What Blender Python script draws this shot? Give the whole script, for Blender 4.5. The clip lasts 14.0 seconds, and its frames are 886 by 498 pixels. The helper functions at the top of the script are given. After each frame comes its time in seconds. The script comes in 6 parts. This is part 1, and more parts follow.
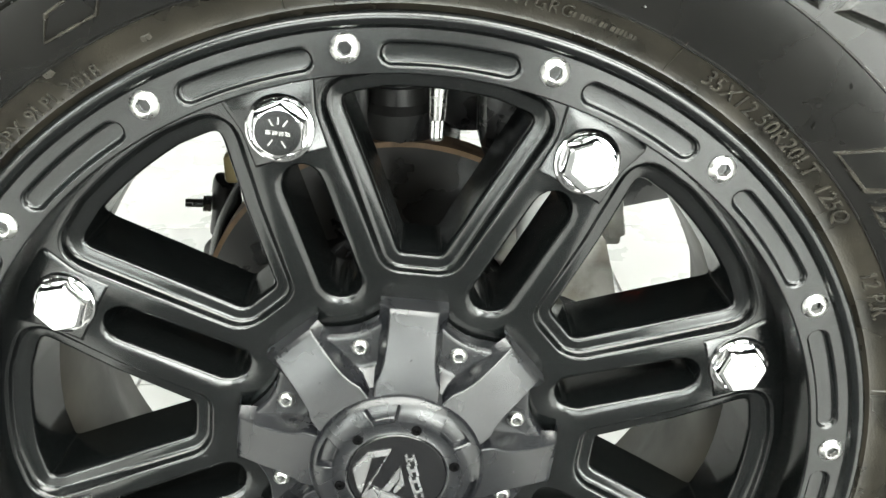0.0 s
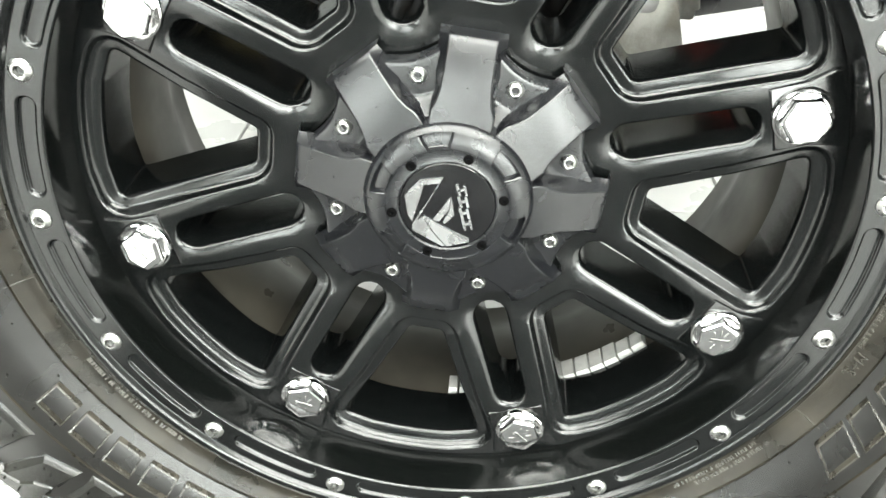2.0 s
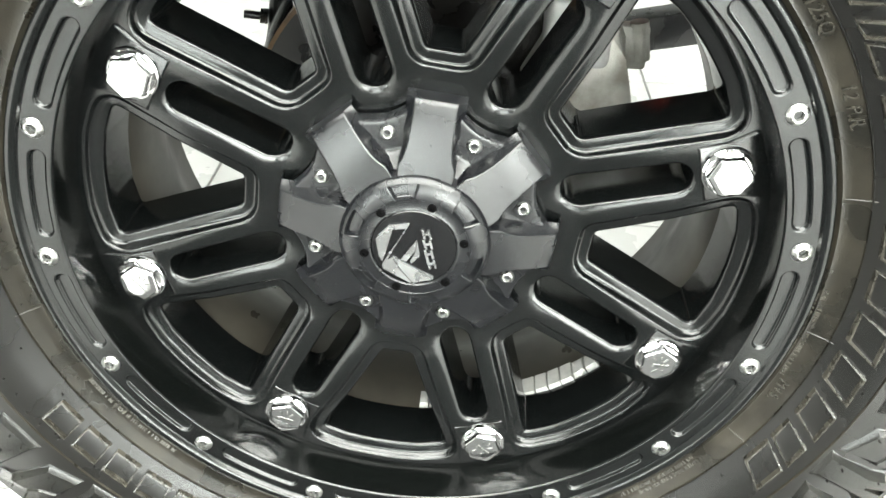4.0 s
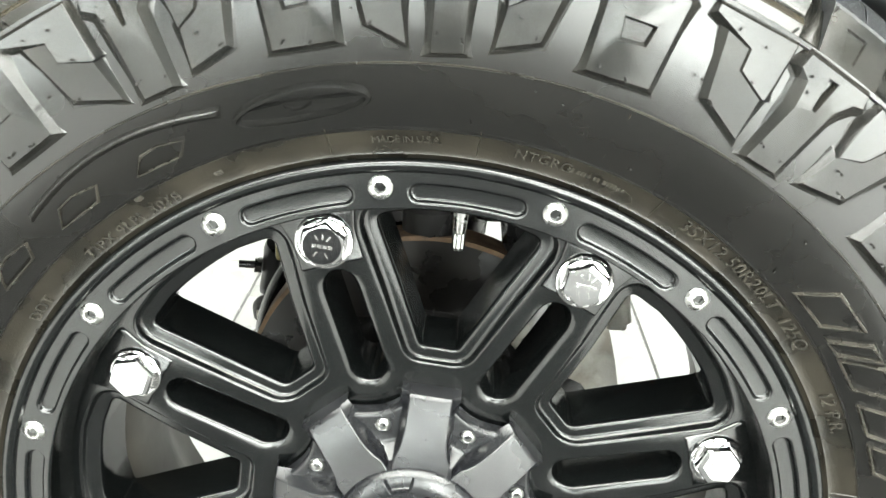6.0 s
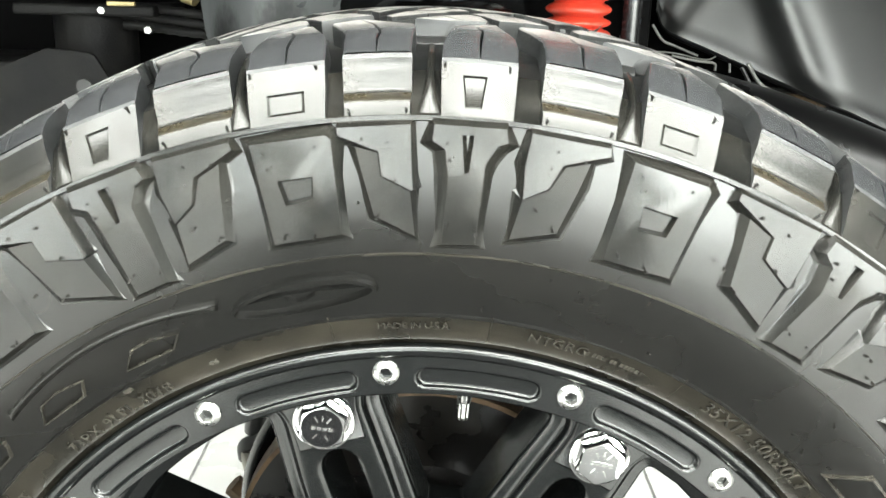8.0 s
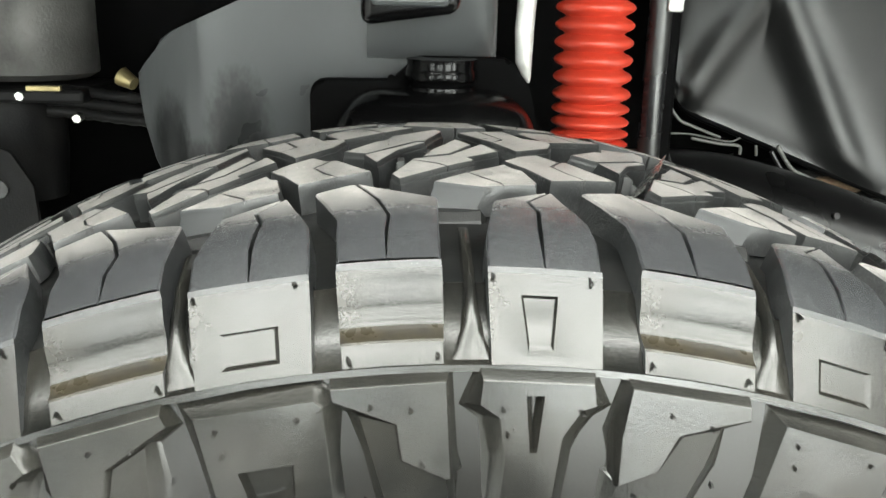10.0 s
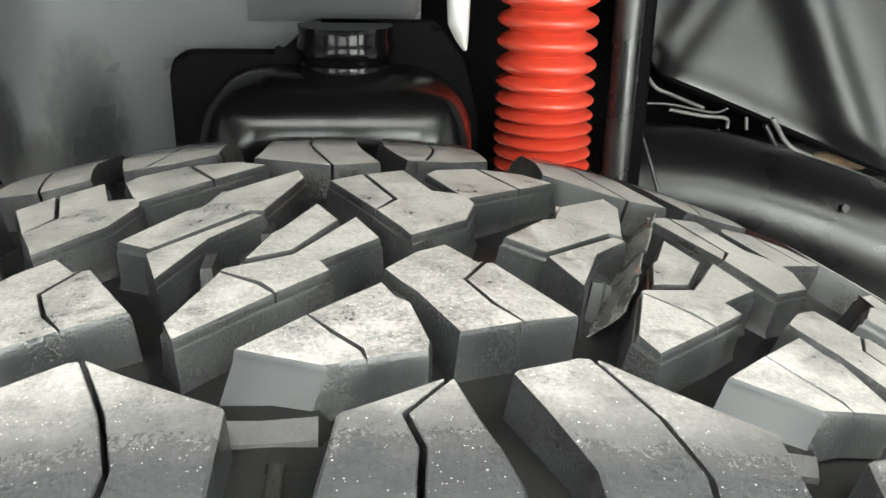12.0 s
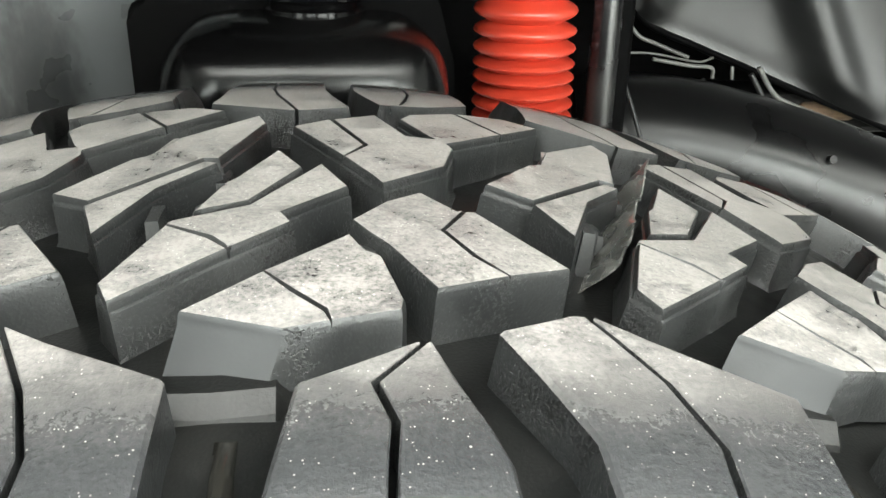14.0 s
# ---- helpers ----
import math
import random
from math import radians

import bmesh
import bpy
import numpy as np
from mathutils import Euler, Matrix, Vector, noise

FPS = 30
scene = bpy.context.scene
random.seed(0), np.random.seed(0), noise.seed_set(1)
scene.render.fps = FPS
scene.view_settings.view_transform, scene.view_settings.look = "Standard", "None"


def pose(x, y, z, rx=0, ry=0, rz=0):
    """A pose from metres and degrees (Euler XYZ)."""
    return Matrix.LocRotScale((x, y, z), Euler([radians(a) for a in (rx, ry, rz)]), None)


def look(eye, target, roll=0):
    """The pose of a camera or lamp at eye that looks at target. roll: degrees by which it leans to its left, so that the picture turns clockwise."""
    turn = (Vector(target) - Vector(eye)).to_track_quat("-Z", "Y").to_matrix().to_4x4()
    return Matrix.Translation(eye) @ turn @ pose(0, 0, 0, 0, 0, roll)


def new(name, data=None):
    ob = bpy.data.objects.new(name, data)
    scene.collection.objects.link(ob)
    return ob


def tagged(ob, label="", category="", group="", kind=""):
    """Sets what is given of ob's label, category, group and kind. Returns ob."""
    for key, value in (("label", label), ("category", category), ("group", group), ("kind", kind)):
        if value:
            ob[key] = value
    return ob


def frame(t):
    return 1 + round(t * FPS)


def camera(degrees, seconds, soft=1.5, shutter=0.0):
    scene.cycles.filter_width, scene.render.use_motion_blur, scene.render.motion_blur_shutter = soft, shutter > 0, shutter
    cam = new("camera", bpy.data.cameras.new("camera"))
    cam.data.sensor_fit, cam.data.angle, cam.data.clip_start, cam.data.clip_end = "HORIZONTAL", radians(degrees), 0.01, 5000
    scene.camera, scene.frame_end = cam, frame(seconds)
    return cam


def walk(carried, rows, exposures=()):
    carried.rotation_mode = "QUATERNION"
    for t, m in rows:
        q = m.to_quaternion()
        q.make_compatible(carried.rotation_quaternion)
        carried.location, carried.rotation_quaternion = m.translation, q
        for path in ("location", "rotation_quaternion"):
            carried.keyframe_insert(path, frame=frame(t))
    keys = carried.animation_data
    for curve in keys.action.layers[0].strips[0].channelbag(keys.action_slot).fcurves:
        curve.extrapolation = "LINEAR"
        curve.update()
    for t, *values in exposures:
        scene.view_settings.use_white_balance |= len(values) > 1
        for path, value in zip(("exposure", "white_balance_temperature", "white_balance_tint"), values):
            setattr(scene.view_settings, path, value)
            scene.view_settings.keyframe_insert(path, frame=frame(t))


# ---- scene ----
cam = camera(54.0, 14.0)
PATH = [
    (0, (0.012, -0.541, 0.779), (0.076, 1.279, -0.048), 0.4),
    (0.5, (0.019, -0.567, 0.777), (0.011, 1.226, -0.108), 0.6),
    (1, (0.021, -0.583, 0.756), (-0.034, 1.186, -0.175), 0.9),
    (1.5, (0.022, -0.587, 0.728), (-0.057, 1.144, -0.272), 1.1),
    (2, (0.023, -0.583, 0.707), (-0.068, 1.094, -0.379), 1.4),
    (2.2, (0.023, -0.585, 0.7), (-0.072, 1.074, -0.413), 1.3),
    (4.3, (0.041, -0.621, 0.784), (-0.015, 1.05, -0.314), 2.5),
    (4.5, (0.035, -0.618, 0.795), (-0.011, 1.049, -0.31), 2.5),
    (5, (0.033, -0.602, 0.829), (-0.012, 1.15, -0.134), 2.3),
    (5.5, (0.024, -0.595, 0.847), (-0.019, 1.216, 0.001), 2.2),
    (6, (0.026, -0.594, 0.857), (-0.012, 1.247, 0.075), 2.1),
    (6.5, (0.026, -0.588, 0.856), (-0.003, 1.273, 0.124), 2.0),
    (7, (0.027, -0.586, 0.871), (0.013, 1.288, 0.173), 2.1),
    (7.5, (0.02, -0.572, 0.891), (0.013, 1.319, 0.238), 1.8),
    (7.7, (0.014, -0.564, 0.896), (0.014, 1.333, 0.261), 1.7),
    (9.8, (-0.0294, -0.4231, 0.9339), (0.0983, 1.5055, 0.4199), 1.54),
    (10, (-0.0232, -0.3929, 0.9419), (0.0868, 1.5264, 0.3904), 1.24),
    (10.5, (0.0042, -0.3135, 0.9503), (0.1450, 1.6005, 0.3874), 1.24),
    (11, (0.0130, -0.2478, 0.9513), (0.1713, 1.6572, 0.3631), 1.10),
    (11.5, (0.0228, -0.2206, 0.9463), (0.2044, 1.6635, 0.3005), 1.10),
    (12, (0.0152, -0.2303, 0.9560), (0.2108, 1.6283, 0.2437), 1.22),
    (12.5, (0.0114, -0.2267, 0.9505), (0.2211, 1.6195, 0.2104), 1.29),
    (13, (0.0172, -0.2198, 0.9527), (0.2445, 1.6143, 0.1883), 1.29),
    (13.5, (0.0235, -0.2180, 0.9495), (0.2599, 1.6069, 0.1662), 1.20),
    (14, (0.0180, -0.2114, 0.9458), (0.2600, 1.6076, 0.1505), 1.15),
]
walk(cam, [(t, look(eye, target, roll)) for t, eye, target, roll in PATH], [(0.0, 0.38), (1.5, 0.52), (4.5, 0.5), (6.0, 0.72), (7.5, 0.78), (10.0, 0.2), (10.6, 0.26), (11.2, 0.44), (12.5, 0.46), (14.0, 0.42)])

from mathutils import geometry

# ---- room light ----
world = bpy.data.worlds.new("world")
scene.world = world
world.use_nodes = True
world.node_tree.nodes["Background"].inputs[0].default_value = (0.9, 0.95, 1.0, 1)
world.node_tree.nodes["Background"].inputs[1].default_value = 0.03

ZC = 0.44          # height of the axle
RAD = math.pi / 180
# wide luminous panels over the front floor, smaller ones behind the car: (x, y, length, width, radiance)
LAMPS = [(x, y, 1.5, 0.5, 6.0 if x < -2 else 13.5 if x > 0 else 11.5) for y in (-0.7, -1.6, -2.5, -3.4) for x in (-2.4, -0.8, 0.8, 2.4)] + [(x, y, 1.15, 0.5, 14.0) for y in (1.4, 3.4) for x in (-2.4, 2.4)]
for lx, ly, la, lb, glow in LAMPS:
    lamp = new("ceiling_lamp_light", bpy.data.lights.new("ceiling_lamp_light", "AREA"))
    lamp.data.shape, lamp.data.size, lamp.data.size_y = "RECTANGLE", la, lb
    lamp.data.energy, lamp.data.color = glow * math.pi * la * lb, (0.98, 1.0, 0.93)
    lamp.matrix_world = pose(lx, ly, 3.13)
# daylight through the glazed front of the showroom
WINDOWS = [(-4.2, -2.4), (-1.5, 0.2), (0.75, 2.6), (3.1, 4.6)]
WINDOW_Y, WINDOW_LO, WINDOW_HI = -4.6, 0.06, 2.6
for wa, wb in WINDOWS:
    sky = new("window_daylight", bpy.data.lights.new("window_daylight", "AREA"))
    sky.data.shape, sky.data.size, sky.data.size_y = "RECTANGLE", wb - wa - 0.12, WINDOW_HI - WINDOW_LO - 0.12
    sky.data.energy, sky.data.color = (14.0 if wa < 0 else 38.0) * (wb - wa) * (WINDOW_HI - WINDOW_LO), (0.965, 1.0, 0.94)
    sky.matrix_world = pose((wa + wb) / 2, WINDOW_Y + 0.02, (WINDOW_LO + WINDOW_HI) / 2, 90, 0, 0)


# ---- materials ----
def mat(name, base, rough=0.5, metal=0.0, spec=0.5, coat=0.0, noise_scale=60.0, tint=None, amount=0.5, rough_var=0.1, bump=0.0, bump_scale=400.0, fine=None, fine_amount=0.0, coat_rough=0.1):
    """A principled surface with two scales of colour change, uneven gloss and fine relief."""
    m = bpy.data.materials.new(name)
    m.use_nodes = True
    nt = m.node_tree
    b = nt.nodes["Principled BSDF"]
    b.inputs["Metallic"].default_value = metal
    b.inputs["Specular IOR Level"].default_value = spec
    b.inputs["Coat Weight"].default_value = coat
    b.inputs["Coat Roughness"].default_value = coat_rough
    co = nt.nodes.new("ShaderNodeTexCoord")
    n1 = nt.nodes.new("ShaderNodeTexNoise")
    n1.inputs["Scale"].default_value, n1.inputs["Detail"].default_value = noise_scale, 5
    nt.links.new(co.outputs["Object"], n1.inputs["Vector"])
    ramp = nt.nodes.new("ShaderNodeMapRange")
    ramp.inputs["From Min"].default_value, ramp.inputs["From Max"].default_value = 0.38, 0.68
    ramp.inputs["To Max"].default_value = amount
    nt.links.new(n1.outputs["Fac"], ramp.inputs["Value"])
    mix = nt.nodes.new("ShaderNodeMix")
    mix.data_type = "RGBA"
    mix.inputs["A"].default_value = (*base, 1)
    mix.inputs["B"].default_value = (*(tint or [c * 0.6 for c in base]), 1)
    nt.links.new(ramp.outputs["Result"], mix.inputs["Factor"])
    colour = mix.outputs["Result"]
    n2 = nt.nodes.new("ShaderNodeTexNoise")
    n2.inputs["Scale"].default_value, n2.inputs["Detail"].default_value = bump_scale, 3
    nt.links.new(co.outputs["Object"], n2.inputs["Vector"])
    if fine:
        r2 = nt.nodes.new("ShaderNodeMapRange")
        r2.inputs["From Min"].default_value, r2.inputs["From Max"].default_value = 0.52, 0.66
        r2.inputs["To Max"].default_value = fine_amount
        nt.links.new(n2.outputs["Fac"], r2.inputs["Value"])
        mx = nt.nodes.new("ShaderNodeMix")
        mx.data_type = "RGBA"
        nt.links.new(r2.outputs["Result"], mx.inputs["Factor"])
        nt.links.new(colour, mx.inputs["A"])
        mx.inputs["B"].default_value = (*fine, 1)
        colour = mx.outputs["Result"]
    nt.links.new(colour, b.inputs["Base Color"])
    rr = nt.nodes.new("ShaderNodeMapRange")
    rr.inputs["From Min"].default_value, rr.inputs["From Max"].default_value = 0.3, 0.7
    rr.inputs["To Min"].default_value, rr.inputs["To Max"].default_value = max(0.02, rough - rough_var), min(1.0, rough + rough_var)
    nt.links.new(n1.outputs["Fac"], rr.inputs["Value"])
    nt.links.new(rr.outputs["Result"], b.inputs["Roughness"])
    if bump:
        bp = nt.nodes.new("ShaderNodeBump")
        bp.inputs["Strength"].default_value, bp.inputs["Distance"].default_value = bump, 0.0006
        nt.links.new(n2.outputs["Fac"], bp.inputs["Height"])
        nt.links.new(bp.outputs["Normal"], b.inputs["Normal"])
    return m


M_RUBBER = mat("sidewall_rubber", (0.0032, 0.0031, 0.0027), 0.27, spec=0.6, noise_scale=9, tint=(0.0058, 0.0054, 0.0044), amount=0.9, rough_var=0.06, bump=0.06, bump_scale=600)
M_BEAD = mat("bead_rubber", (0.0065, 0.006, 0.0046), 0.3, spec=0.4, noise_scale=22, tint=(0.022, 0.0187, 0.0128), amount=0.85, rough_var=0.12, bump=0.25, bump_scale=900)
M_LUG = mat("lug_rubber", (0.006, 0.0061, 0.0056), 0.22, spec=0.5, noise_scale=30, tint=(0.016, 0.015, 0.0124), amount=0.9, rough_var=0.06, bump=0.1, bump_scale=900, fine=(0.05, 0.048, 0.043), fine_amount=0.06)
# groove floor and steps, a darker tone than the block flanks
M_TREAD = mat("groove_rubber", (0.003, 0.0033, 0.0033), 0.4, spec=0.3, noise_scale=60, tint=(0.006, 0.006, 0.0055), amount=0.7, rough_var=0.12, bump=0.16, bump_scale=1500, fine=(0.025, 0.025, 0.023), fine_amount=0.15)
M_FLANK = mat("dusty_block_flank", (0.0105, 0.0113, 0.0117), 0.36, spec=0.46, noise_scale=30, tint=(0.026, 0.0272, 0.0272), amount=1.0, rough_var=0.1, bump=0.2, bump_scale=1500, fine=(0.08, 0.079, 0.075), fine_amount=0.12)


def pitted(m, scale, share, depth):
    """Small dark pits left in moulded rubber."""
    nt = m.node_tree
    b = nt.nodes["Principled BSDF"]
    L = nt.links.new
    co = nt.nodes.new("ShaderNodeTexCoord").outputs["Object"]
    wide, grain = nt.nodes.new("ShaderNodeTexNoise"), nt.nodes.new("ShaderNodeTexNoise")
    wide.inputs["Scale"].default_value = 70.0
    grain.inputs["Scale"].default_value, grain.inputs["Detail"].default_value, grain.inputs["Roughness"].default_value = scale, 4.0, 0.6
    total = nt.nodes.new("ShaderNodeMath")
    total.operation = "ADD"
    for k, n in enumerate((wide, grain)):
        L(co, n.inputs["Vector"])
        L(n.outputs["Fac"], total.inputs[k])
    pit = nt.nodes.new("ShaderNodeMapRange")
    pit.inputs["From Min"].default_value, pit.inputs["From Max"].default_value = share, share + 0.16
    L(total.outputs[0], pit.inputs["Value"])
    mix = nt.nodes.new("ShaderNodeMix")
    mix.data_type = "RGBA"
    L(pit.outputs["Result"], mix.inputs["Factor"])
    L(b.inputs["Base Color"].links[0].from_socket, mix.inputs["A"])
    mix.inputs["B"].default_value = (0.004, 0.004, 0.004, 1)
    L(mix.outputs["Result"], b.inputs["Base Color"])
    bump = nt.nodes.new("ShaderNodeBump")
    bump.invert = True
    bump.inputs["Strength"].default_value, bump.inputs["Distance"].default_value = depth, 0.0006
    L(pit.outputs["Result"], bump.inputs["Height"])
    L(b.inputs["Normal"].links[0].from_socket, bump.inputs["Normal"])
    L(bump.outputs["Normal"], b.inputs["Normal"])


pitted(M_FLANK, 1300.0, 1.05, 0.5)
M_FRONT = mat("smooth_block_front", (0.021, 0.0222, 0.0232), 0.5, spec=0.3, noise_scale=40, tint=(0.033, 0.0345, 0.0355), amount=0.8, rough_var=0.06, bump=0.05, bump_scale=1200)
M_WHEEL = mat("satin_black_paint", (0.0022, 0.0026, 0.0026), 0.17, spec=0.58, noise_scale=30, amount=0.3, rough_var=0.04, bump=0.04, bump_scale=2500)
M_BARREL = mat("gloss_black_paint", (0.0022, 0.0026, 0.0024), 0.16, spec=0.5, noise_scale=25, amount=0.4, rough_var=0.06)
M_CAP = mat("satin_grey_black_plastic", (0.0055, 0.0058, 0.0068), 0.27, spec=0.62, noise_scale=40, amount=0.3, rough_var=0.05, bump=0.02, bump_scale=2500)
M_CHROME = mat("chrome", (0.64, 0.64, 0.64), 0.07, 1.0, noise_scale=90, tint=(0.75, 0.74, 0.72), amount=0.5, rough_var=0.03)
M_STEEL = mat("bright_steel", (0.42, 0.42, 0.41), 0.25, 1.0, noise_scale=120, amount=0.6, rough_var=0.08)
M_SCREW = mat("zinc_screw", (0.55, 0.55, 0.53), 0.3, 1.0, noise_scale=200, amount=0.5, rough_var=0.1)
M_DISC = mat("emblem_disc_black", (0.004, 0.004, 0.0044), 0.16, noise_scale=60, amount=0.3)
M_EMBLEM = mat("emblem_silver", (0.8, 0.8, 0.8), 0.28, 1.0, noise_scale=60, amount=0.3)
M_CAST = mat("cast_iron", (0.46, 0.45, 0.41), 0.55, 0.3, noise_scale=45, tint=(0.22, 0.2, 0.165), amount=0.8, bump=0.8, bump_scale=500)
M_BLACKPART = mat("black_coated_steel", (0.008, 0.008, 0.0085), 0.3, noise_scale=30, tint=(0.02, 0.0195, 0.018), amount=0.6, bump=0.15, bump_scale=700)
M_GLOSSPAN = mat("glossy_black_bracket", (0.002, 0.002, 0.0021), 0.22, spec=0.3, noise_scale=18, tint=(0.004, 0.004, 0.004), amount=0.5, rough_var=0.05)
M_ROTOR = mat("brake_rotor_steel", (0.006, 0.0059, 0.0057), 0.27, 0.0, spec=0.45, noise_scale=30, tint=(0.015, 0.0132, 0.0115), amount=0.8, bump=0.2, bump_scale=300)
M_RUST = mat("rusty_edge", (0.15, 0.092, 0.05), 0.8, 0.1, noise_scale=70, tint=(0.06, 0.042, 0.03), amount=0.8, bump=0.8, bump_scale=600)
M_DIRTY = mat("dusty_inner_barrel", (0.055, 0.05, 0.04), 0.38, 0.2, noise_scale=14, tint=(0.022, 0.0205, 0.017), amount=0.9, rough_var=0.12)
M_WEIGHT = mat("zinc_weight", (0.5, 0.5, 0.48), 0.45, 0.4, noise_scale=80, amount=0.5)
M_LINER = mat("grey_inner_panel_paint", (0.056, 0.0595, 0.0605), 0.3, spec=0.3, noise_scale=9, tint=(0.047, 0.0495, 0.0505), amount=0.6, rough_var=0.04)


def dark_reflections(m, spots):
    """Dark upright reflections put into a panel's colour: (x, z, half width, half height)."""
    nt = m.node_tree
    b = nt.nodes["Principled BSDF"]
    source = b.inputs["Base Color"].links[0].from_socket
    sep = nt.nodes.new("ShaderNodeSeparateXYZ")
    nt.links.new(nt.nodes.new("ShaderNodeTexCoord").outputs["Object"], sep.inputs[0])
    wobble = nt.nodes.new("ShaderNodeTexNoise")
    wobble.inputs["Scale"].default_value = 45.0

    def maths(op, p, q):
        n = nt.nodes.new("ShaderNodeMath")
        n.operation = op
        for i, v in enumerate((p, q)):
            if isinstance(v, (int, float)):
                n.inputs[i].default_value = v
            else:
                nt.links.new(v, n.inputs[i])
        return n.outputs[0]

    for x, z, w, h in spots:
        dx = maths("DIVIDE", maths("SUBTRACT", sep.outputs["X"], x), w)
        dz = maths("DIVIDE", maths("SUBTRACT", sep.outputs["Z"], z), h)
        far = maths("ADD", maths("ADD", maths("MULTIPLY", dx, dx), maths("MULTIPLY", dz, dz)), maths("MULTIPLY", wobble.outputs["Fac"], 0.9))
        edge = nt.nodes.new("ShaderNodeMapRange")
        edge.interpolation_type = "SMOOTHSTEP"
        edge.inputs["From Min"].default_value, edge.inputs["From Max"].default_value = 1.75, 0.55
        edge.inputs["To Max"].default_value = 0.9
        nt.links.new(far, edge.inputs["Value"])
        mix = nt.nodes.new("ShaderNodeMix")
        mix.data_type = "RGBA"
        nt.links.new(edge.outputs["Result"], mix.inputs["Factor"])
        nt.links.new(source, mix.inputs["A"])
        mix.inputs["B"].default_value = (0.006, 0.0064, 0.0066, 1)
        source = mix.outputs["Result"]
    nt.links.new(source, b.inputs["Base Color"])


# tyre reflections and a dark upper corner, painted into the panel's colour
dark_reflections(M_LINER, [(-0.209, 0.818, 0.018, 0.05), (-0.150, 0.826, 0.029, 0.064), (-0.186, 0.80, 0.024, 0.028), (-0.215, 0.965, 0.06, 0.05)])
M_FLARE = mat("black_liner_plastic", (0.0028, 0.003, 0.003), 0.36, spec=0.45, noise_scale=7, tint=(0.006, 0.006, 0.006), amount=0.5, rough_var=0.03, bump=0.03, bump_scale=1200)
M_RED = mat("red_rubber_boot", (0.5, 0.045, 0.022), 0.34, spec=0.5, noise_scale=40, tint=(0.38, 0.035, 0.02), amount=0.6, rough_var=0.06)
M_RUBBERHOSE = mat("black_hose", (0.012, 0.012, 0.012), 0.45, noise_scale=50, amount=0.4)
M_WIRE = mat("tan_wire_sleeve", (0.16, 0.13, 0.08), 0.6, noise_scale=150, amount=0.6)
M_TILE = mat("pale_floor_tile", (0.47, 0.47, 0.46), 0.28, noise_scale=5, tint=(0.42, 0.42, 0.41), amount=0.5, rough_var=0.06, fine=(0.48, 0.48, 0.46), fine_amount=0.12, bump_scale=60)
M_MUD = mat("dried_mud_film", (0.022, 0.0185, 0.012), 0.4, spec=0.35, noise_scale=120, tint=(0.01, 0.009, 0.007), amount=0.9, rough_var=0.2)
M_BEAM = mat("satin_black_chassis_paint", (0.0022, 0.0022, 0.0023), 0.3, spec=0.32, noise_scale=14, tint=(0.006, 0.006, 0.006), amount=0.6, rough_var=0.06)
M_MOTOR = mat("dusty_motor_casing", (0.075, 0.074, 0.069), 0.6, 0.3, noise_scale=16, tint=(0.02, 0.0196, 0.018), amount=0.9, bump=0.6, bump_scale=350)
M_PLATE = mat("black_back_plate", (0.0014, 0.0014, 0.0015), 0.6, spec=0.02, noise_scale=30, tint=(0.003, 0.003, 0.003), amount=0.6)
M_STOP = mat("shiny_stop_rubber", (0.0015, 0.0015, 0.0016), 0.16, spec=0.14, noise_scale=40, tint=(0.003, 0.003, 0.003), amount=0.6, rough_var=0.04)
M_FILM = mat("dusty_plastic_film", (0.2, 0.2, 0.185), 0.24, spec=0.6, noise_scale=160, tint=(0.02, 0.021, 0.02), amount=0.9, rough_var=0.12, bump=0.3, bump_scale=700)
M_FILM.node_tree.nodes["Principled BSDF"].inputs["Transmission Weight"].default_value = 0.45
M_SHEATH = mat("grey_wire_sheath", (0.13, 0.13, 0.122), 0.5, noise_scale=90, tint=(0.06, 0.06, 0.055), amount=0.8)
M_GRIME = mat("grimy_black_metal", (0.004, 0.004, 0.0042), 0.5, spec=0.1, noise_scale=24, tint=(0.013, 0.0126, 0.0118), amount=0.7, bump=0.4, bump_scale=500)
M_DARKFLOOR = mat("unseen_dark_floor", (0.028, 0.0285, 0.029), 0.65, spec=0.35, noise_scale=8, tint=(0.045, 0.045, 0.044), amount=0.6, bump=0.3, bump_scale=300)
M_GROUT = mat("tile_grout", (0.4, 0.4, 0.39), 0.85, noise_scale=60, amount=0.4)
M_WALL = mat("grey_wall_paint", (0.42, 0.43, 0.42), 0.7, noise_scale=3, amount=0.15, bump=0.2, bump_scale=300)
# unseen front wall, darker than the others to keep the tyre's reflections dark
M_DARKWALL = mat("dimmed_front_wall", (0.09, 0.092, 0.09), 0.7, noise_scale=3, amount=0.15, bump=0.2, bump_scale=300)
# paler than the wall: highlights on raised edges are put into the colour
M_LETTER = mat("lit_letter_rubber", (0.02, 0.0185, 0.015), 0.27, spec=0.8, noise_scale=90, tint=(0.045, 0.04, 0.031), amount=0.8, rough_var=0.1)
M_LABEL = mat("cream_label", (0.75, 0.72, 0.6), 0.6, noise_scale=50, amount=0.2)
M_YELLOW = mat("yellow_zinc", (0.26, 0.21, 0.1), 0.4, 0.7, noise_scale=60, tint=(0.2, 0.17, 0.09), amount=0.7)
M_GLASS = mat("window_glass", (0.9, 0.95, 0.93), 0.03, noise_scale=3, amount=0.1)
M_GLASS.node_tree.nodes["Principled BSDF"].inputs["Transmission Weight"].default_value = 1.0
M_DAY = bpy.data.materials.new("overcast_daylight")
M_DAY.use_nodes = True
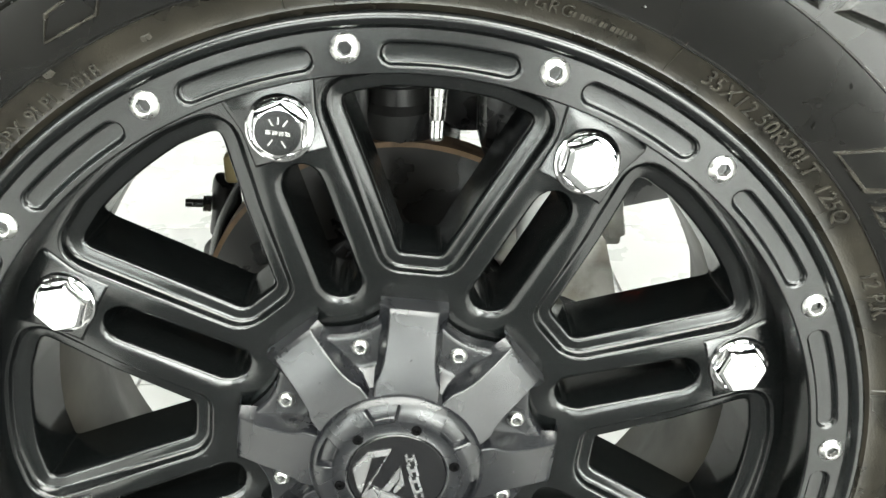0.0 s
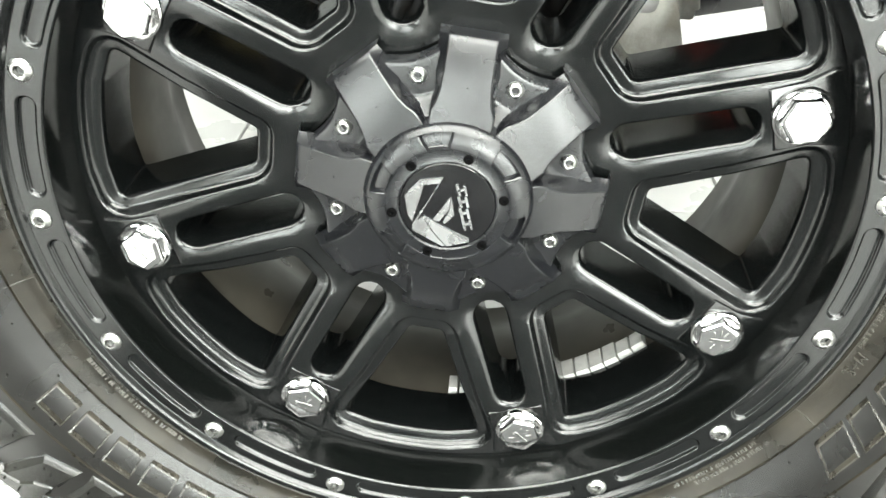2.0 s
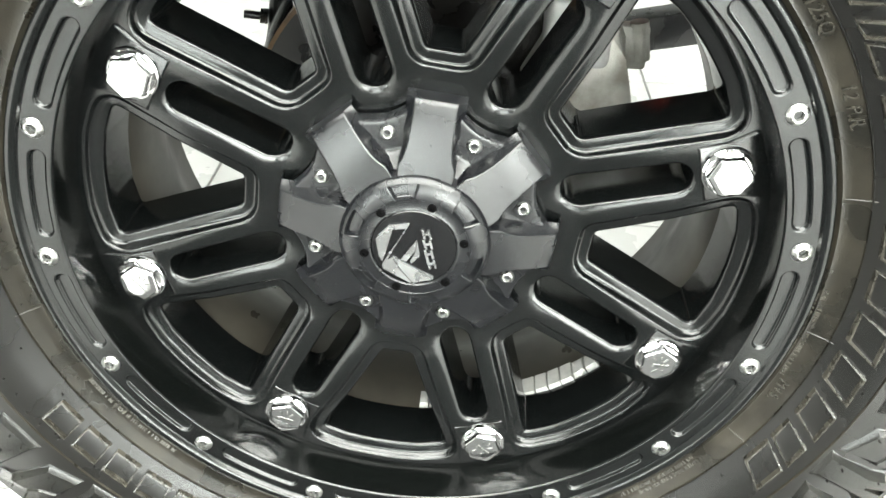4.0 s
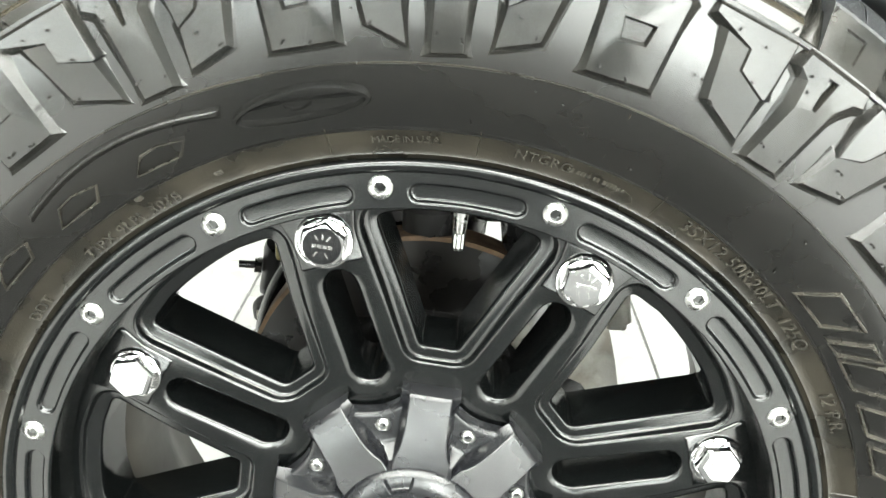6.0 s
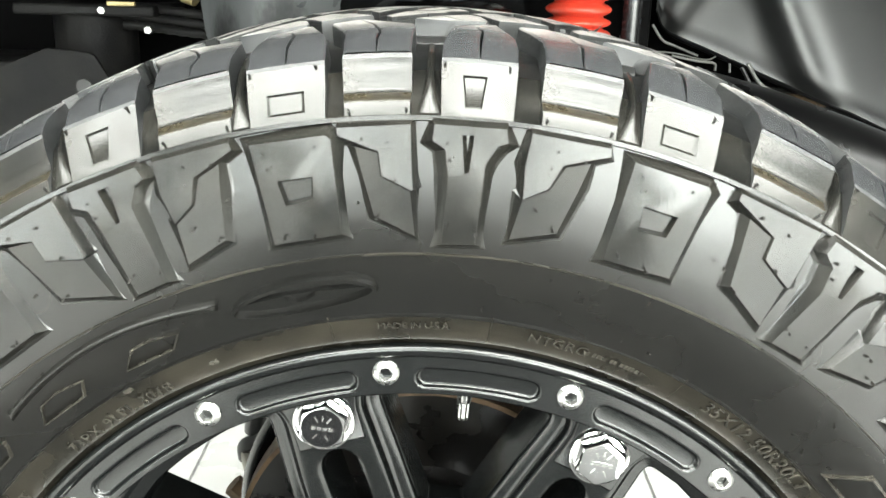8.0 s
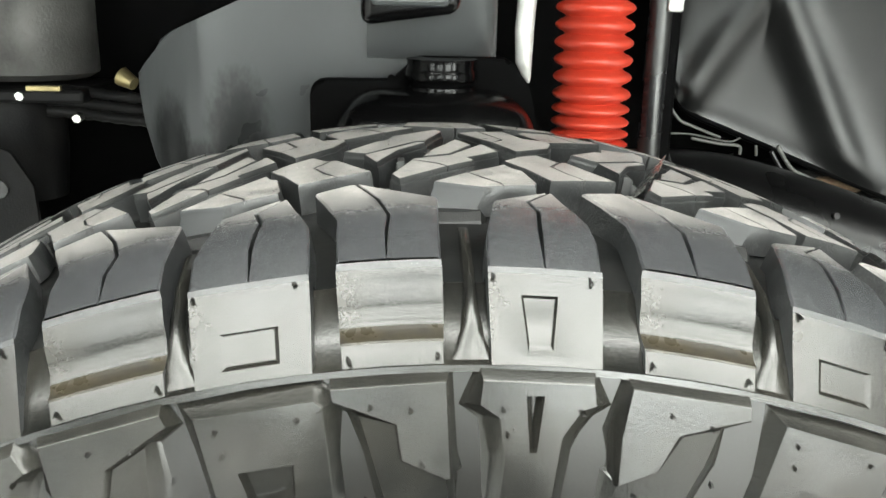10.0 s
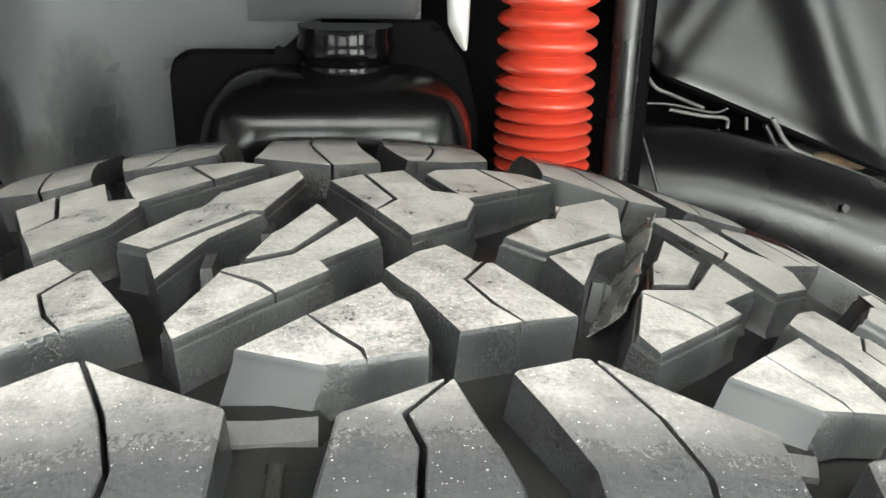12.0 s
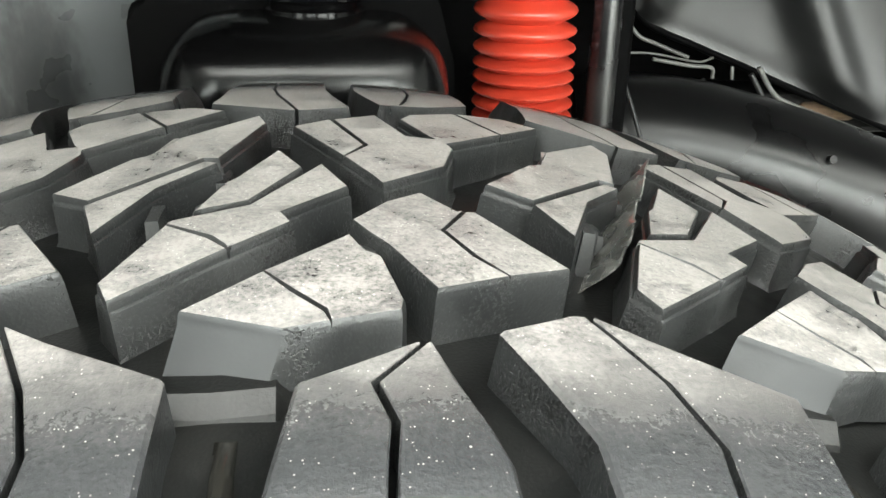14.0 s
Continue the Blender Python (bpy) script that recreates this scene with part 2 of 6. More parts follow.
M_DAY.node_tree.nodes["Principled BSDF"].inputs["Emission Color"].default_value = (0.95, 1.0, 0.99, 1)
M_DAY.node_tree.nodes["Principled BSDF"].inputs["Emission Strength"].default_value = 5.0


def dusty_material():
    """Tread rubber: blotchy pale dust on the crown that thins out towards the shoulder, with white grit."""
    m = bpy.data.materials.new("dusty_tread_rubber")
    m.use_nodes = True
    nt = m.node_tree
    b = nt.nodes["Principled BSDF"]
    L = nt.links.new

    def node(kind, **kw):
        n = nt.nodes.new("ShaderNode" + kind)
        for k, v in kw.items():
            n.inputs[k].default_value = v
        return n

    def maths(op, p, q):
        n = nt.nodes.new("ShaderNodeMath")
        n.operation = op
        for i, v in enumerate((p, q)):
            if isinstance(v, (int, float)):
                n.inputs[i].default_value = v
            else:
                L(v, n.inputs[i])
        return n.outputs[0]

    co = nt.nodes.new("ShaderNodeTexCoord").outputs["Object"]
    info = nt.nodes.new("ShaderNodeObjectInfo").outputs["Random"]
    sep = nt.nodes.new("ShaderNodeSeparateXYZ")
    L(co, sep.inputs[0])
    across = maths("ABSOLUTE", sep.outputs["Y"], 0.0)
    fall = node("MapRange", **{"From Min": 0.127, "From Max": 0.084, "To Min": -0.62, "To Max": 0.1})
    L(across, fall.inputs["Value"])
    grain = node("MapRange", **{"From Min": 0.1, "From Max": 0.07, "To Min": 0.25, "To Max": 1.5})
    L(across, grain.inputs["Value"])
    shift = nt.nodes.new("ShaderNodeVectorMath")
    shift.operation = "ADD"
    L(co, shift.inputs[0])
    L(info, shift.inputs[1])
    big = node("TexNoise", Scale=55.0, Detail=8.0, Roughness=0.66)
    small = node("TexNoise", Scale=900.0, Detail=4.0, Roughness=0.75)
    mid = node("TexNoise", Scale=190.0, Detail=5.0, Roughness=0.7)
    L(shift.outputs[0], mid.inputs["Vector"])
    L(shift.outputs[0], big.inputs["Vector"])
    L(shift.outputs[0], small.inputs["Vector"])
    calm = node("MapRange", **{"From Min": 0.1, "From Max": 0.07, "To Min": 0.2, "To Max": 0.9})
    L(across, calm.inputs["Value"])
    brushed = nt.nodes.new("ShaderNodeVectorMath")
    brushed.operation = "MULTIPLY"
    brushed.inputs[1].default_value = (60.0, 260.0, 90.0)
    L(shift.outputs[0], brushed.inputs[0])
    streak = node("TexNoise", Scale=1.0, Detail=4.0, Roughness=0.6)
    L(brushed.outputs[0], streak.inputs["Vector"])
    cloud = maths("SUBTRACT", maths("ADD", maths("MULTIPLY", big.outputs["Fac"], 1.0), maths("ADD", maths("MULTIPLY", mid.outputs["Fac"], 0.75), maths("MULTIPLY", streak.outputs["Fac"], 0.55))), 1.15)
    dust = maths("ADD", maths("ADD", maths("ADD", maths("MULTIPLY", cloud, calm.outputs["Result"]), 0.57), fall.outputs["Result"]), maths("MULTIPLY", maths("SUBTRACT", small.outputs["Fac"], 0.5), grain.outputs["Result"]))
    ramp = node("MapRange", **{"From Min": 0.12, "From Max": 1.06})
    ramp.interpolation_type = "SMOOTHERSTEP"
    L(dust, ramp.inputs["Value"])
    rubber = nt.nodes.new("ShaderNodeMix")
    rubber.data_type = "RGBA"
    rubber.inputs["A"].default_value = (0.015, 0.0158, 0.017, 1)
    rubber.inputs["B"].default_value = (0.038, 0.0392, 0.041, 1)
    L(small.outputs["Fac"], rubber.inputs["Factor"])
    mix = nt.nodes.new("ShaderNodeMix")
    mix.data_type = "RGBA"
    L(ramp.outputs["Result"], mix.inputs["Factor"])
    L(rubber.outputs["Result"], mix.inputs["A"])
    mix.inputs["B"].default_value = (0.258, 0.2435, 0.232, 1)
    # scattered grit, coarse and fine
    strewn = node("MapRange", **{"From Min": 0.126, "From Max": 0.1, "To Min": 0.05, "To Max": 0.5})
    L(across, strewn.inputs["Value"])
    colour = mix.outputs["Result"]
    for scale, radius, share in ((700.0, 0.11, 0.9), (1700.0, 0.22, 0.86)):
        vor = node("TexVoronoi", Scale=scale)
        L(shift.outputs[0], vor.inputs["Vector"])
        tint = nt.nodes.new("ShaderNodeSeparateColor")
        L(vor.outputs["Color"], tint.inputs[0])
        grit = maths("MULTIPLY", maths("LESS_THAN", vor.outputs["Distance"], maths("MULTIPLY", tint.outputs[1], radius * 1.5)), maths("GREATER_THAN", tint.outputs[0], share))
        mix2 = nt.nodes.new("ShaderNodeMix")
        mix2.data_type = "RGBA"
        L(maths("MULTIPLY", grit, strewn.outputs["Result"]), mix2.inputs["Factor"])
        L(colour, mix2.inputs["A"])
        mix2.inputs["B"].default_value = (0.7, 0.68, 0.63, 1)
        colour = mix2.outputs["Result"]
    L(mix2.outputs["Result"], b.inputs["Base Color"])
    rough = node("MapRange", **{"To Min": 0.22, "To Max": 0.8})
    L(ramp.outputs["Result"], rough.inputs["Value"])
    L(rough.outputs["Result"], b.inputs["Roughness"])
    bump = node("Bump", Strength=0.5, Distance=0.0005)
    L(small.outputs["Fac"], bump.inputs["Height"])
    L(bump.outputs["Normal"], b.inputs["Normal"])
    return m


M_DUSTY = dusty_material()
M_LAMPGLOW = bpy.data.materials.new("lamp_diffuser")
M_LAMPGLOW.use_nodes = True
M_LAMPGLOW.node_tree.nodes["Principled BSDF"].inputs["Emission Color"].default_value = (0.97, 1.0, 0.95, 1)
M_LAMPGLOW.node_tree.nodes["Principled BSDF"].inputs["Emission Strength"].default_value = 8.0


# ---- building helpers ----
def thing(name, label, category, at=(0, 0, 0), group="", kind=""):
    e = new(name)
    e.empty_display_size = 0.05
    e.location = at
    return tagged(e, label, category, group, kind)


def part(name, bm, material, parent=None, label="", at=None, smooth=False, mesh=None):
    """Links a bmesh (or a ready mesh) as one object, under its thing or part."""
    if mesh is None:
        mesh = bpy.data.meshes.new(name)
        bmesh.ops.recalc_face_normals(bm, faces=bm.faces)
        bm.to_mesh(mesh)
        bm.free()
        for m in material if isinstance(material, (list, tuple)) else [material]:
            mesh.materials.append(m)
        if smooth:
            mesh.shade_smooth()
            mesh.set_sharp_from_angle(angle=radians(smooth if smooth is not True else 35))
            for p in mesh.polygons:      # level faces stay level
                if len(p.vertices) == 3 and abs(p.normal.y) > 0.9995:
                    p.use_smooth = False
    ob = new(name, mesh)
    ob.matrix_basis = at or Matrix.Identity(4)
    if parent is not None:
        ob.parent = parent
        ob.matrix_parent_inverse = world_of(parent).inverted()
    return tagged(ob, label)


def world_of(ob):
    if ob.parent is None:
        return ob.matrix_basis.copy() if ob.data else Matrix.Translation(ob.location)
    return world_of(ob.parent) @ ob.matrix_parent_inverse @ ob.matrix_basis


def spin_at(deg):
    """A turn about the axle that raises the angle by deg, at the axle's height."""
    return Matrix.Translation((0, 0, ZC)) @ Matrix.Rotation(-deg * RAD, 4, "Y")


HUB = Matrix.Translation((0, 0, ZC))


def pol(deg, r, y):
    return Vector((r * math.cos(deg * RAD), y, r * math.sin(deg * RAD)))


def revolve(bm, profile, n=160, start=0.0, end=360.0, mats=None):
    """Turns a profile of (r, y) about the axle; mats: a material index for each strip."""
    full = abs(end - start - 360) < 1e-6
    rows = n if full else n + 1
    rings = [[bm.verts.new(pol(start + (end - start) * i / n, r, y)) for r, y in profile] for i in range(rows)]
    for i in range(n):
        a, b = rings[i], rings[(i + 1) % rows]
        for k in range(len(profile) - 1):
            f = bm.faces.new((a[k], a[k + 1], b[k + 1], b[k]))
            if mats:
                f.material_index = mats[k]
    return bm


def bridge(bm, a, b, closed=True, mi=0):
    n = len(a)
    for i in range(n if closed else n - 1):
        j = (i + 1) % n
        try:
            f = bm.faces.new((a[i], a[j], b[j], b[i]))
            f.material_index = mi
        except ValueError:
            pass


def box(bm, lo, hi, bevel=0.0, segs=2):
    vs = [bm.verts.new((x, y, z)) for x in (lo[0], hi[0]) for y in (lo[1], hi[1]) for z in (lo[2], hi[2])]
    fs = [bm.faces.new([vs[i] for i in q]) for q in ((0, 1, 3, 2), (4, 6, 7, 5), (0, 4, 5, 1), (2, 3, 7, 6), (0, 2, 6, 4), (1, 5, 7, 3))]
    if bevel:
        bmesh.ops.bevel(bm, geom=list({e for f in fs for e in f.edges}), offset=bevel, segments=segs, profile=0.5, affect="EDGES")
    return bm


def tube(bm, pts, r, n=12, caps=True):
    """A round bar along points; r is one radius or one for each point."""
    pts = [Vector(p) for p in pts]
    rs = r if isinstance(r, (list, tuple)) else [r] * len(pts)
    rings, up = [], None
    for i, p in enumerate(pts):
        d = (pts[min(i + 1, len(pts) - 1)] - pts[max(i - 1, 0)]).normalized()
        if up is None:
            up = d.orthogonal().normalized()
        up = (up - d * up.dot(d)).normalized()
        side = d.cross(up)
        rings.append([bm.verts.new(p + rs[i] * (up * math.cos(2 * math.pi * k / n) + side * math.sin(2 * math.pi * k / n))) for k in range(n)])
    for a, b in zip(rings, rings[1:]):
        bridge(bm, a, b)
    if caps:
        bm.faces.new(rings[0])
        bm.faces.new(rings[-1])
    return bm


def arcpath(pts, n=8):
    """A smooth line through points (Catmull-Rom)."""
    p = [Vector(q) for q in pts]
    p = [2 * p[0] - p[1]] + p + [2 * p[-1] - p[-2]]
    out = []
    for i in range(1, len(p) - 2):
        for k in range(n):
            t = k / n
            a, b, c, d = p[i - 1], p[i], p[i + 1], p[i + 2]
            out.append(0.5 * (2 * b + (c - a) * t + (2 * a - 5 * b + 4 * c - d) * t * t + (3 * b - a - 3 * c + d) * t ** 3))
    out.append(p[-2])
    return out


def rounded(corners, segs=6):
    """A closed 2D loop from corners (x, y, radius)."""
    out, n = [], len(corners)
    for i in range(n):
        p = Vector(corners[i][:2])
        a, b = Vector(corners[i - 1][:2]) - p, Vector(corners[(i + 1) % n][:2]) - p
        r = corners[i][2]
        if r == 0:
            out.append(p)
            continue
        ang = a.angle(b)
        cut = min(r / math.tan(ang / 2), a.length * 0.49, b.length * 0.49)
        p0, p1 = p + a.normalized() * cut, p + b.normalized() * cut
        for k in range(segs + 1):
            t = k / segs
            out.append((1 - t) ** 2 * p0 + 2 * t * (1 - t) * p + t * t * p1)
    return out


def inset2d(loop, d):
    """Moves a closed 2D loop inwards by d."""
    n = len(loop)
    area = sum(loop[i].x * loop[(i + 1) % n].y - loop[(i + 1) % n].x * loop[i].y for i in range(n))
    s = 1 if area > 0 else -1
    out = []
    for i in range(n):
        t = (loop[(i + 1) % n] - loop[i - 1]).normalized()
        out.append(loop[i] + d * s * Vector((-t.y, t.x)))
    return out


def hexagon(r, turn=0.0):
    return [Vector((r * math.cos((60 * k + turn) * RAD), r * math.sin((60 * k + turn) * RAD))) for k in range(6)]


def fill_loops(bm, loops):
    """Fills the level area between closed loops of vertices (the first is the outline)."""
    verts = [v for loop in loops for v in loop]
    edges, k = [], 0
    for loop in loops:
        edges += [(k + i, k + (i + 1) % len(loop)) for i in range(len(loop))]
        k += len(loop)
    res = geometry.delaunay_2d_cdt([Vector((v.co.x, v.co.z)) for v in verts], edges, [], 2, 1e-7)
    def inside(p, loop):
        c = False
        for i in range(len(loop)):
            a, b = loop[i].co, loop[i - 1].co
            if (a.z > p.y) != (b.z > p.y) and p.x < (b.x - a.x) * (p.y - a.z) / (b.z - a.z) + a.x:
                c = not c
        return c

    for f in res[2]:
        mid = sum((res[0][i] for i in f), Vector((0, 0))) / len(f)
        if not inside(mid, loops[0]) or any(inside(mid, h) for h in loops[1:]):
            continue
        ids = [res[3][i][0] for i in f if res[3][i]]
        if len(set(ids)) == 3:
            try:
                bm.faces.new([verts[i] for i in ids])
            except ValueError:
                pass


# ---- the room ----
def room():
    bm = bmesh.new()
    box(bm, (-6, -4.75, -0.12), (6, 6.5, -0.006))
    floor = tagged(part("floor", bm, M_GROUT), "pale grey concrete bed under glossy showroom tiles", "floor", kind="structure")
    tile = bpy.data.meshes.new("floor_tile")
    bm = bmesh.new()
    box(bm, (-0.4225, -0.319, -0.008), (0.4225, 0.319, 0.0), 0.0012, 1)
    bm.to_mesh(tile)
    bm.free()
    tile.materials.append(M_TILE)
    for i in range(-6, 7):
        for k in range(-9, 10):
            x, y = 0.415 - 0.425 + 0.85 * i, 0.657 - 0.3215 + 0.643 * k
            if abs(x) < 5.5 and (0.1 < y < 6.1 or (abs(i) > 0 and -4.4 < y)):
                part("floor_tile", None, None, floor, at=pose(x, y, 0), mesh=tile)
    # unseen dark strip, added so that the wheel mirrors a dark floor
    tagged(part("dark_floor_strip", box(bmesh.new(), (-0.437, -4.6, -0.006), (0.417, 0.012, 0.0)), M_DARKFLOOR), "unseen dark floor strip, added to darken reflections in the wheel", "floor", kind="structure")
    for name, lo, hi in (("wall_north", (-6, 6.5, 0), (6, 6.65, 3.2)), ("wall_east", (6, -4.75, 0), (6.15, 6.65, 3.2)), ("wall_west", (-6.15, -4.75, 0), (-6, 6.65, 3.2))):
        tagged(part(name, box(bmesh.new(), lo, hi), M_WALL), "plain grey painted showroom wall", "wall", kind="structure")
    bm = bmesh.new()
    y0, y1 = WINDOW_Y - 0.15, WINDOW_Y
    box(bm, (-6, y0, 0), (6, y1, WINDOW_LO))
    box(bm, (-6, y0, WINDOW_HI), (6, y1, 3.2))
    edges = [-6.0] + [e for w in WINDOWS for e in w] + [6.0]
    for k in range(0, len(edges), 2):
        box(bm, (edges[k], y0, WINDOW_LO), (edges[k + 1], y1, WINDOW_HI))
    tagged(part("wall_south", bm, M_DARKWALL), "unseen front wall with tall windows, darkened to dim its reflection", "wall", kind="structure")
    for k, (wa, wb) in enumerate(WINDOWS):
        w = thing("window_%d" % (k + 1), "tall showroom window with a dark frame", "window", ((wa + wb) / 2, y0, WINDOW_LO), kind="structure")
        bm = bmesh.new()
        for lo, hi in (((wa, WINDOW_LO), (wa + 0.05, WINDOW_HI)), ((wb - 0.05, WINDOW_LO), (wb, WINDOW_HI)), ((wa + 0.05, WINDOW_LO), (wb - 0.05, WINDOW_LO + 0.05)), ((wa + 0.05, WINDOW_HI - 0.05), (wb - 0.05, WINDOW_HI))):
            box(bm, (lo[0], y0 + 0.04, lo[1]), (hi[0], y0 + 0.1, hi[1]))
        part("window_frame", bm, M_BLACKPART, w, "dark metal frame")
        pane = part("pane", box(bmesh.new(), (wa + 0.05, y0 + 0.066, WINDOW_LO + 0.05), (wb - 0.05, y0 + 0.072, WINDOW_HI - 0.05)), M_GLASS, w, "clear glass pane")
        pane.visible_shadow = False
    tagged(part("backdrop", box(bmesh.new(), (-7, -6.4, -0.2), (7, -6.3, 4)), M_DAY), "pale overcast daylight outside the windows", "backdrop", kind="structure")
    tagged(part("ceiling", box(bmesh.new(), (-6.15, -4.75, 3.2), (6.15, 6.65, 3.3)), M_WALL), "grey flat showroom ceiling with light panels", "ceiling", kind="structure")
    for lx, ly, la, lb, glow in LAMPS:
        t = thing("ceiling_light", "white rectangular ceiling light panel, switched on", "light", (lx, ly, 3.2), "ceiling lights")
        part("frame", box(bmesh.new(), (lx - la / 2 - 0.03, ly - lb / 2 - 0.03, 3.15), (lx + la / 2 + 0.03, ly + lb / 2 + 0.03, 3.2), 0.004), M_WALL, t)
        part("diffuser", box(bmesh.new(), (lx - la / 2, ly - lb / 2, 3.142), (lx + la / 2, ly + lb / 2, 3.149)), M_LAMPGLOW, t, "glowing white diffuser")


room()

# ---- the tyre ----
CROWN_Y = (0.0, 0.03, 0.06, 0.09, 0.12, 0.134, 0.1405)
CROWN_R = (0.4403, 0.4394, 0.4386, 0.4364, 0.4316, 0.4252, 0.4190)
SIDE_R = (0.262, 0.272, 0.285, 0.298, 0.317, 0.331, 0.345, 0.372, 0.398, 0.42)
SIDE_Y = (-0.118, -0.128, -0.1345, -0.1415, -0.1525, -0.156, -0.1578, -0.158, -0.1535, -0.142)
# angles of the flat shoulder blocks and of the crown pattern, pitch by pitch
FLATS = [112.0, 99.3, 86.8, 73.1, 57.5] + [57.5 - 305.5 / 22 * k for k in range(1, 22)]
BANDS = [105.6, 93.4, 80.0, 64.8] + [57.5 - 305.5 / 22 * (k + 0.5) for k in range(22)]
FLAT_W = [1.06, 1.04, 1.0, 1.08, 1.12] + [1.05] * 21      # length of each pitch against the usual one
BAND_W = [1.0, 0.86, 1.0, 1.12] + [1.05] * 22
CROWNS = [111.8, 99.3, 86.8, 73.2, 58.7] + [58.7 - 306.9 / 23 * k for k in range(1, 23)]
CROWN_W = [0.97, 0.97, 1.0, 1.07, 1.09] + [1.03] * 22


def crown_r(y):
    return float(np.interp(abs(y), CROWN_Y, CROWN_R))


def side_y(r):
    return float(np.interp(r, SIDE_R, SIDE_Y))


def carcass():
    bm = bmesh.new()
    prof = [(0.255, 0.112), (0.262, 0.118)] + [(r, -y) for r, y in zip(SIDE_R[1:-1], SIDE_Y[1:-1])] + [(0.405, 0.147), (0.416, 0.132), (0.4245, 0.105), (0.4268, 0.06), (0.427, 0.0), (0.4268, -0.06), (0.4245, -0.105), (0.416, -0.132), (0.405, -0.1475)]
    # the outer wall, with its thin moulded rings
    prof += [(0.3995, -0.1535), (0.3985, -0.1566), (0.3965, -0.157), (0.3955, -0.1545), (0.372, -0.158), (0.352, -0.158), (0.345, -0.1578), (0.3326, -0.1562), (0.3322, -0.1573), (0.3315, -0.1572), (0.3311, -0.1558), (0.317, -0.1525), (0.3055, -0.146), (0.2935, -0.1391), (0.2931, -0.1401), (0.2925, -0.1399), (0.2921, -0.1383), (0.285, -0.1345), (0.2785, -0.1315), (0.277, -0.1318), (0.2755, -0.1298), (0.272, -0.128), (0.262, -0.118), (0.255, -0.112)]
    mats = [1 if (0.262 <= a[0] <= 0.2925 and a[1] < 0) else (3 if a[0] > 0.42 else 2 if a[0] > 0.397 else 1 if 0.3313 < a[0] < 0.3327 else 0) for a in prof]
    return revolve(bm, prof, 192, mats=mats)


def crown_block(bm, to2, depth=0.0125, flare=(), ledge=True):
    """A tread block from a plan in mm (along, across), with a soft top edge and a fine ledge below it."""
    def put(v, drop):
        return bm.verts.new(pol(v.x / 438.0 / RAD, crown_r(v.y / 1000) - drop, v.y / 1000))

    rings = [[put(v, drop) for v in inset2d(to2, d)] for d, drop in (((-2.7, depth + 0.0006), (-1.5, depth - 0.0008), (-0.95, depth - 0.0028), (-0.5, 0.0030), (-0.35, 0.0025), (0.15, 0.0022), (0.2, 0.0011), (0.32, 0.0004), (0.65, 0.0)) if ledge else ((-0.9, depth), (-0.3, 0.0026), (-0.1, 0.0012), (0.1, 0.0004), (0.45, 0.0)))]
    for corner, dx, dy in flare:
        for i, v in enumerate(to2):
            if (v - corner).length < 2.0:
                foot = v + Vector((dx, dy))
                rings[0][i].co = pol(foot.x / 438.0 / RAD, crown_r(foot.y / 1000) - depth, foot.y / 1000)
    for a, b in zip(rings, rings[1:]):
        bridge(bm, a, b)
    bm.faces.new(rings[-1]).material_index = 1


def split_poly(poly, line):
    """Cuts a closed loop in two along a line whose ends are drawn to the nearest points of the edge."""
    n = len(poly)

    def nearest(p):
        best = None
        for i in range(n):
            a, b = poly[i], poly[(i + 1) % n]
            t = max(0.02, min(0.98, (p - a).dot(b - a) / (b - a).length_squared))
            q = a.lerp(b, t)
            if best is None or (q - p).length < best[0]:
                best = ((q - p).length, i, q)
        return best[1], best[2]

    (i, p), (j, q) = nearest(line[0]), nearest(line[-1])
    cut = [p] + list(line[1:-1]) + [q]

    def walk_edge(i, j):
        out, k = [], (i + 1) % n
        while True:
            out.append(poly[k])
            if k == j:
                return out
            k = (k + 1) % n

    return cut[::-1] + walk_edge(i, j), cut + walk_edge(j, i)


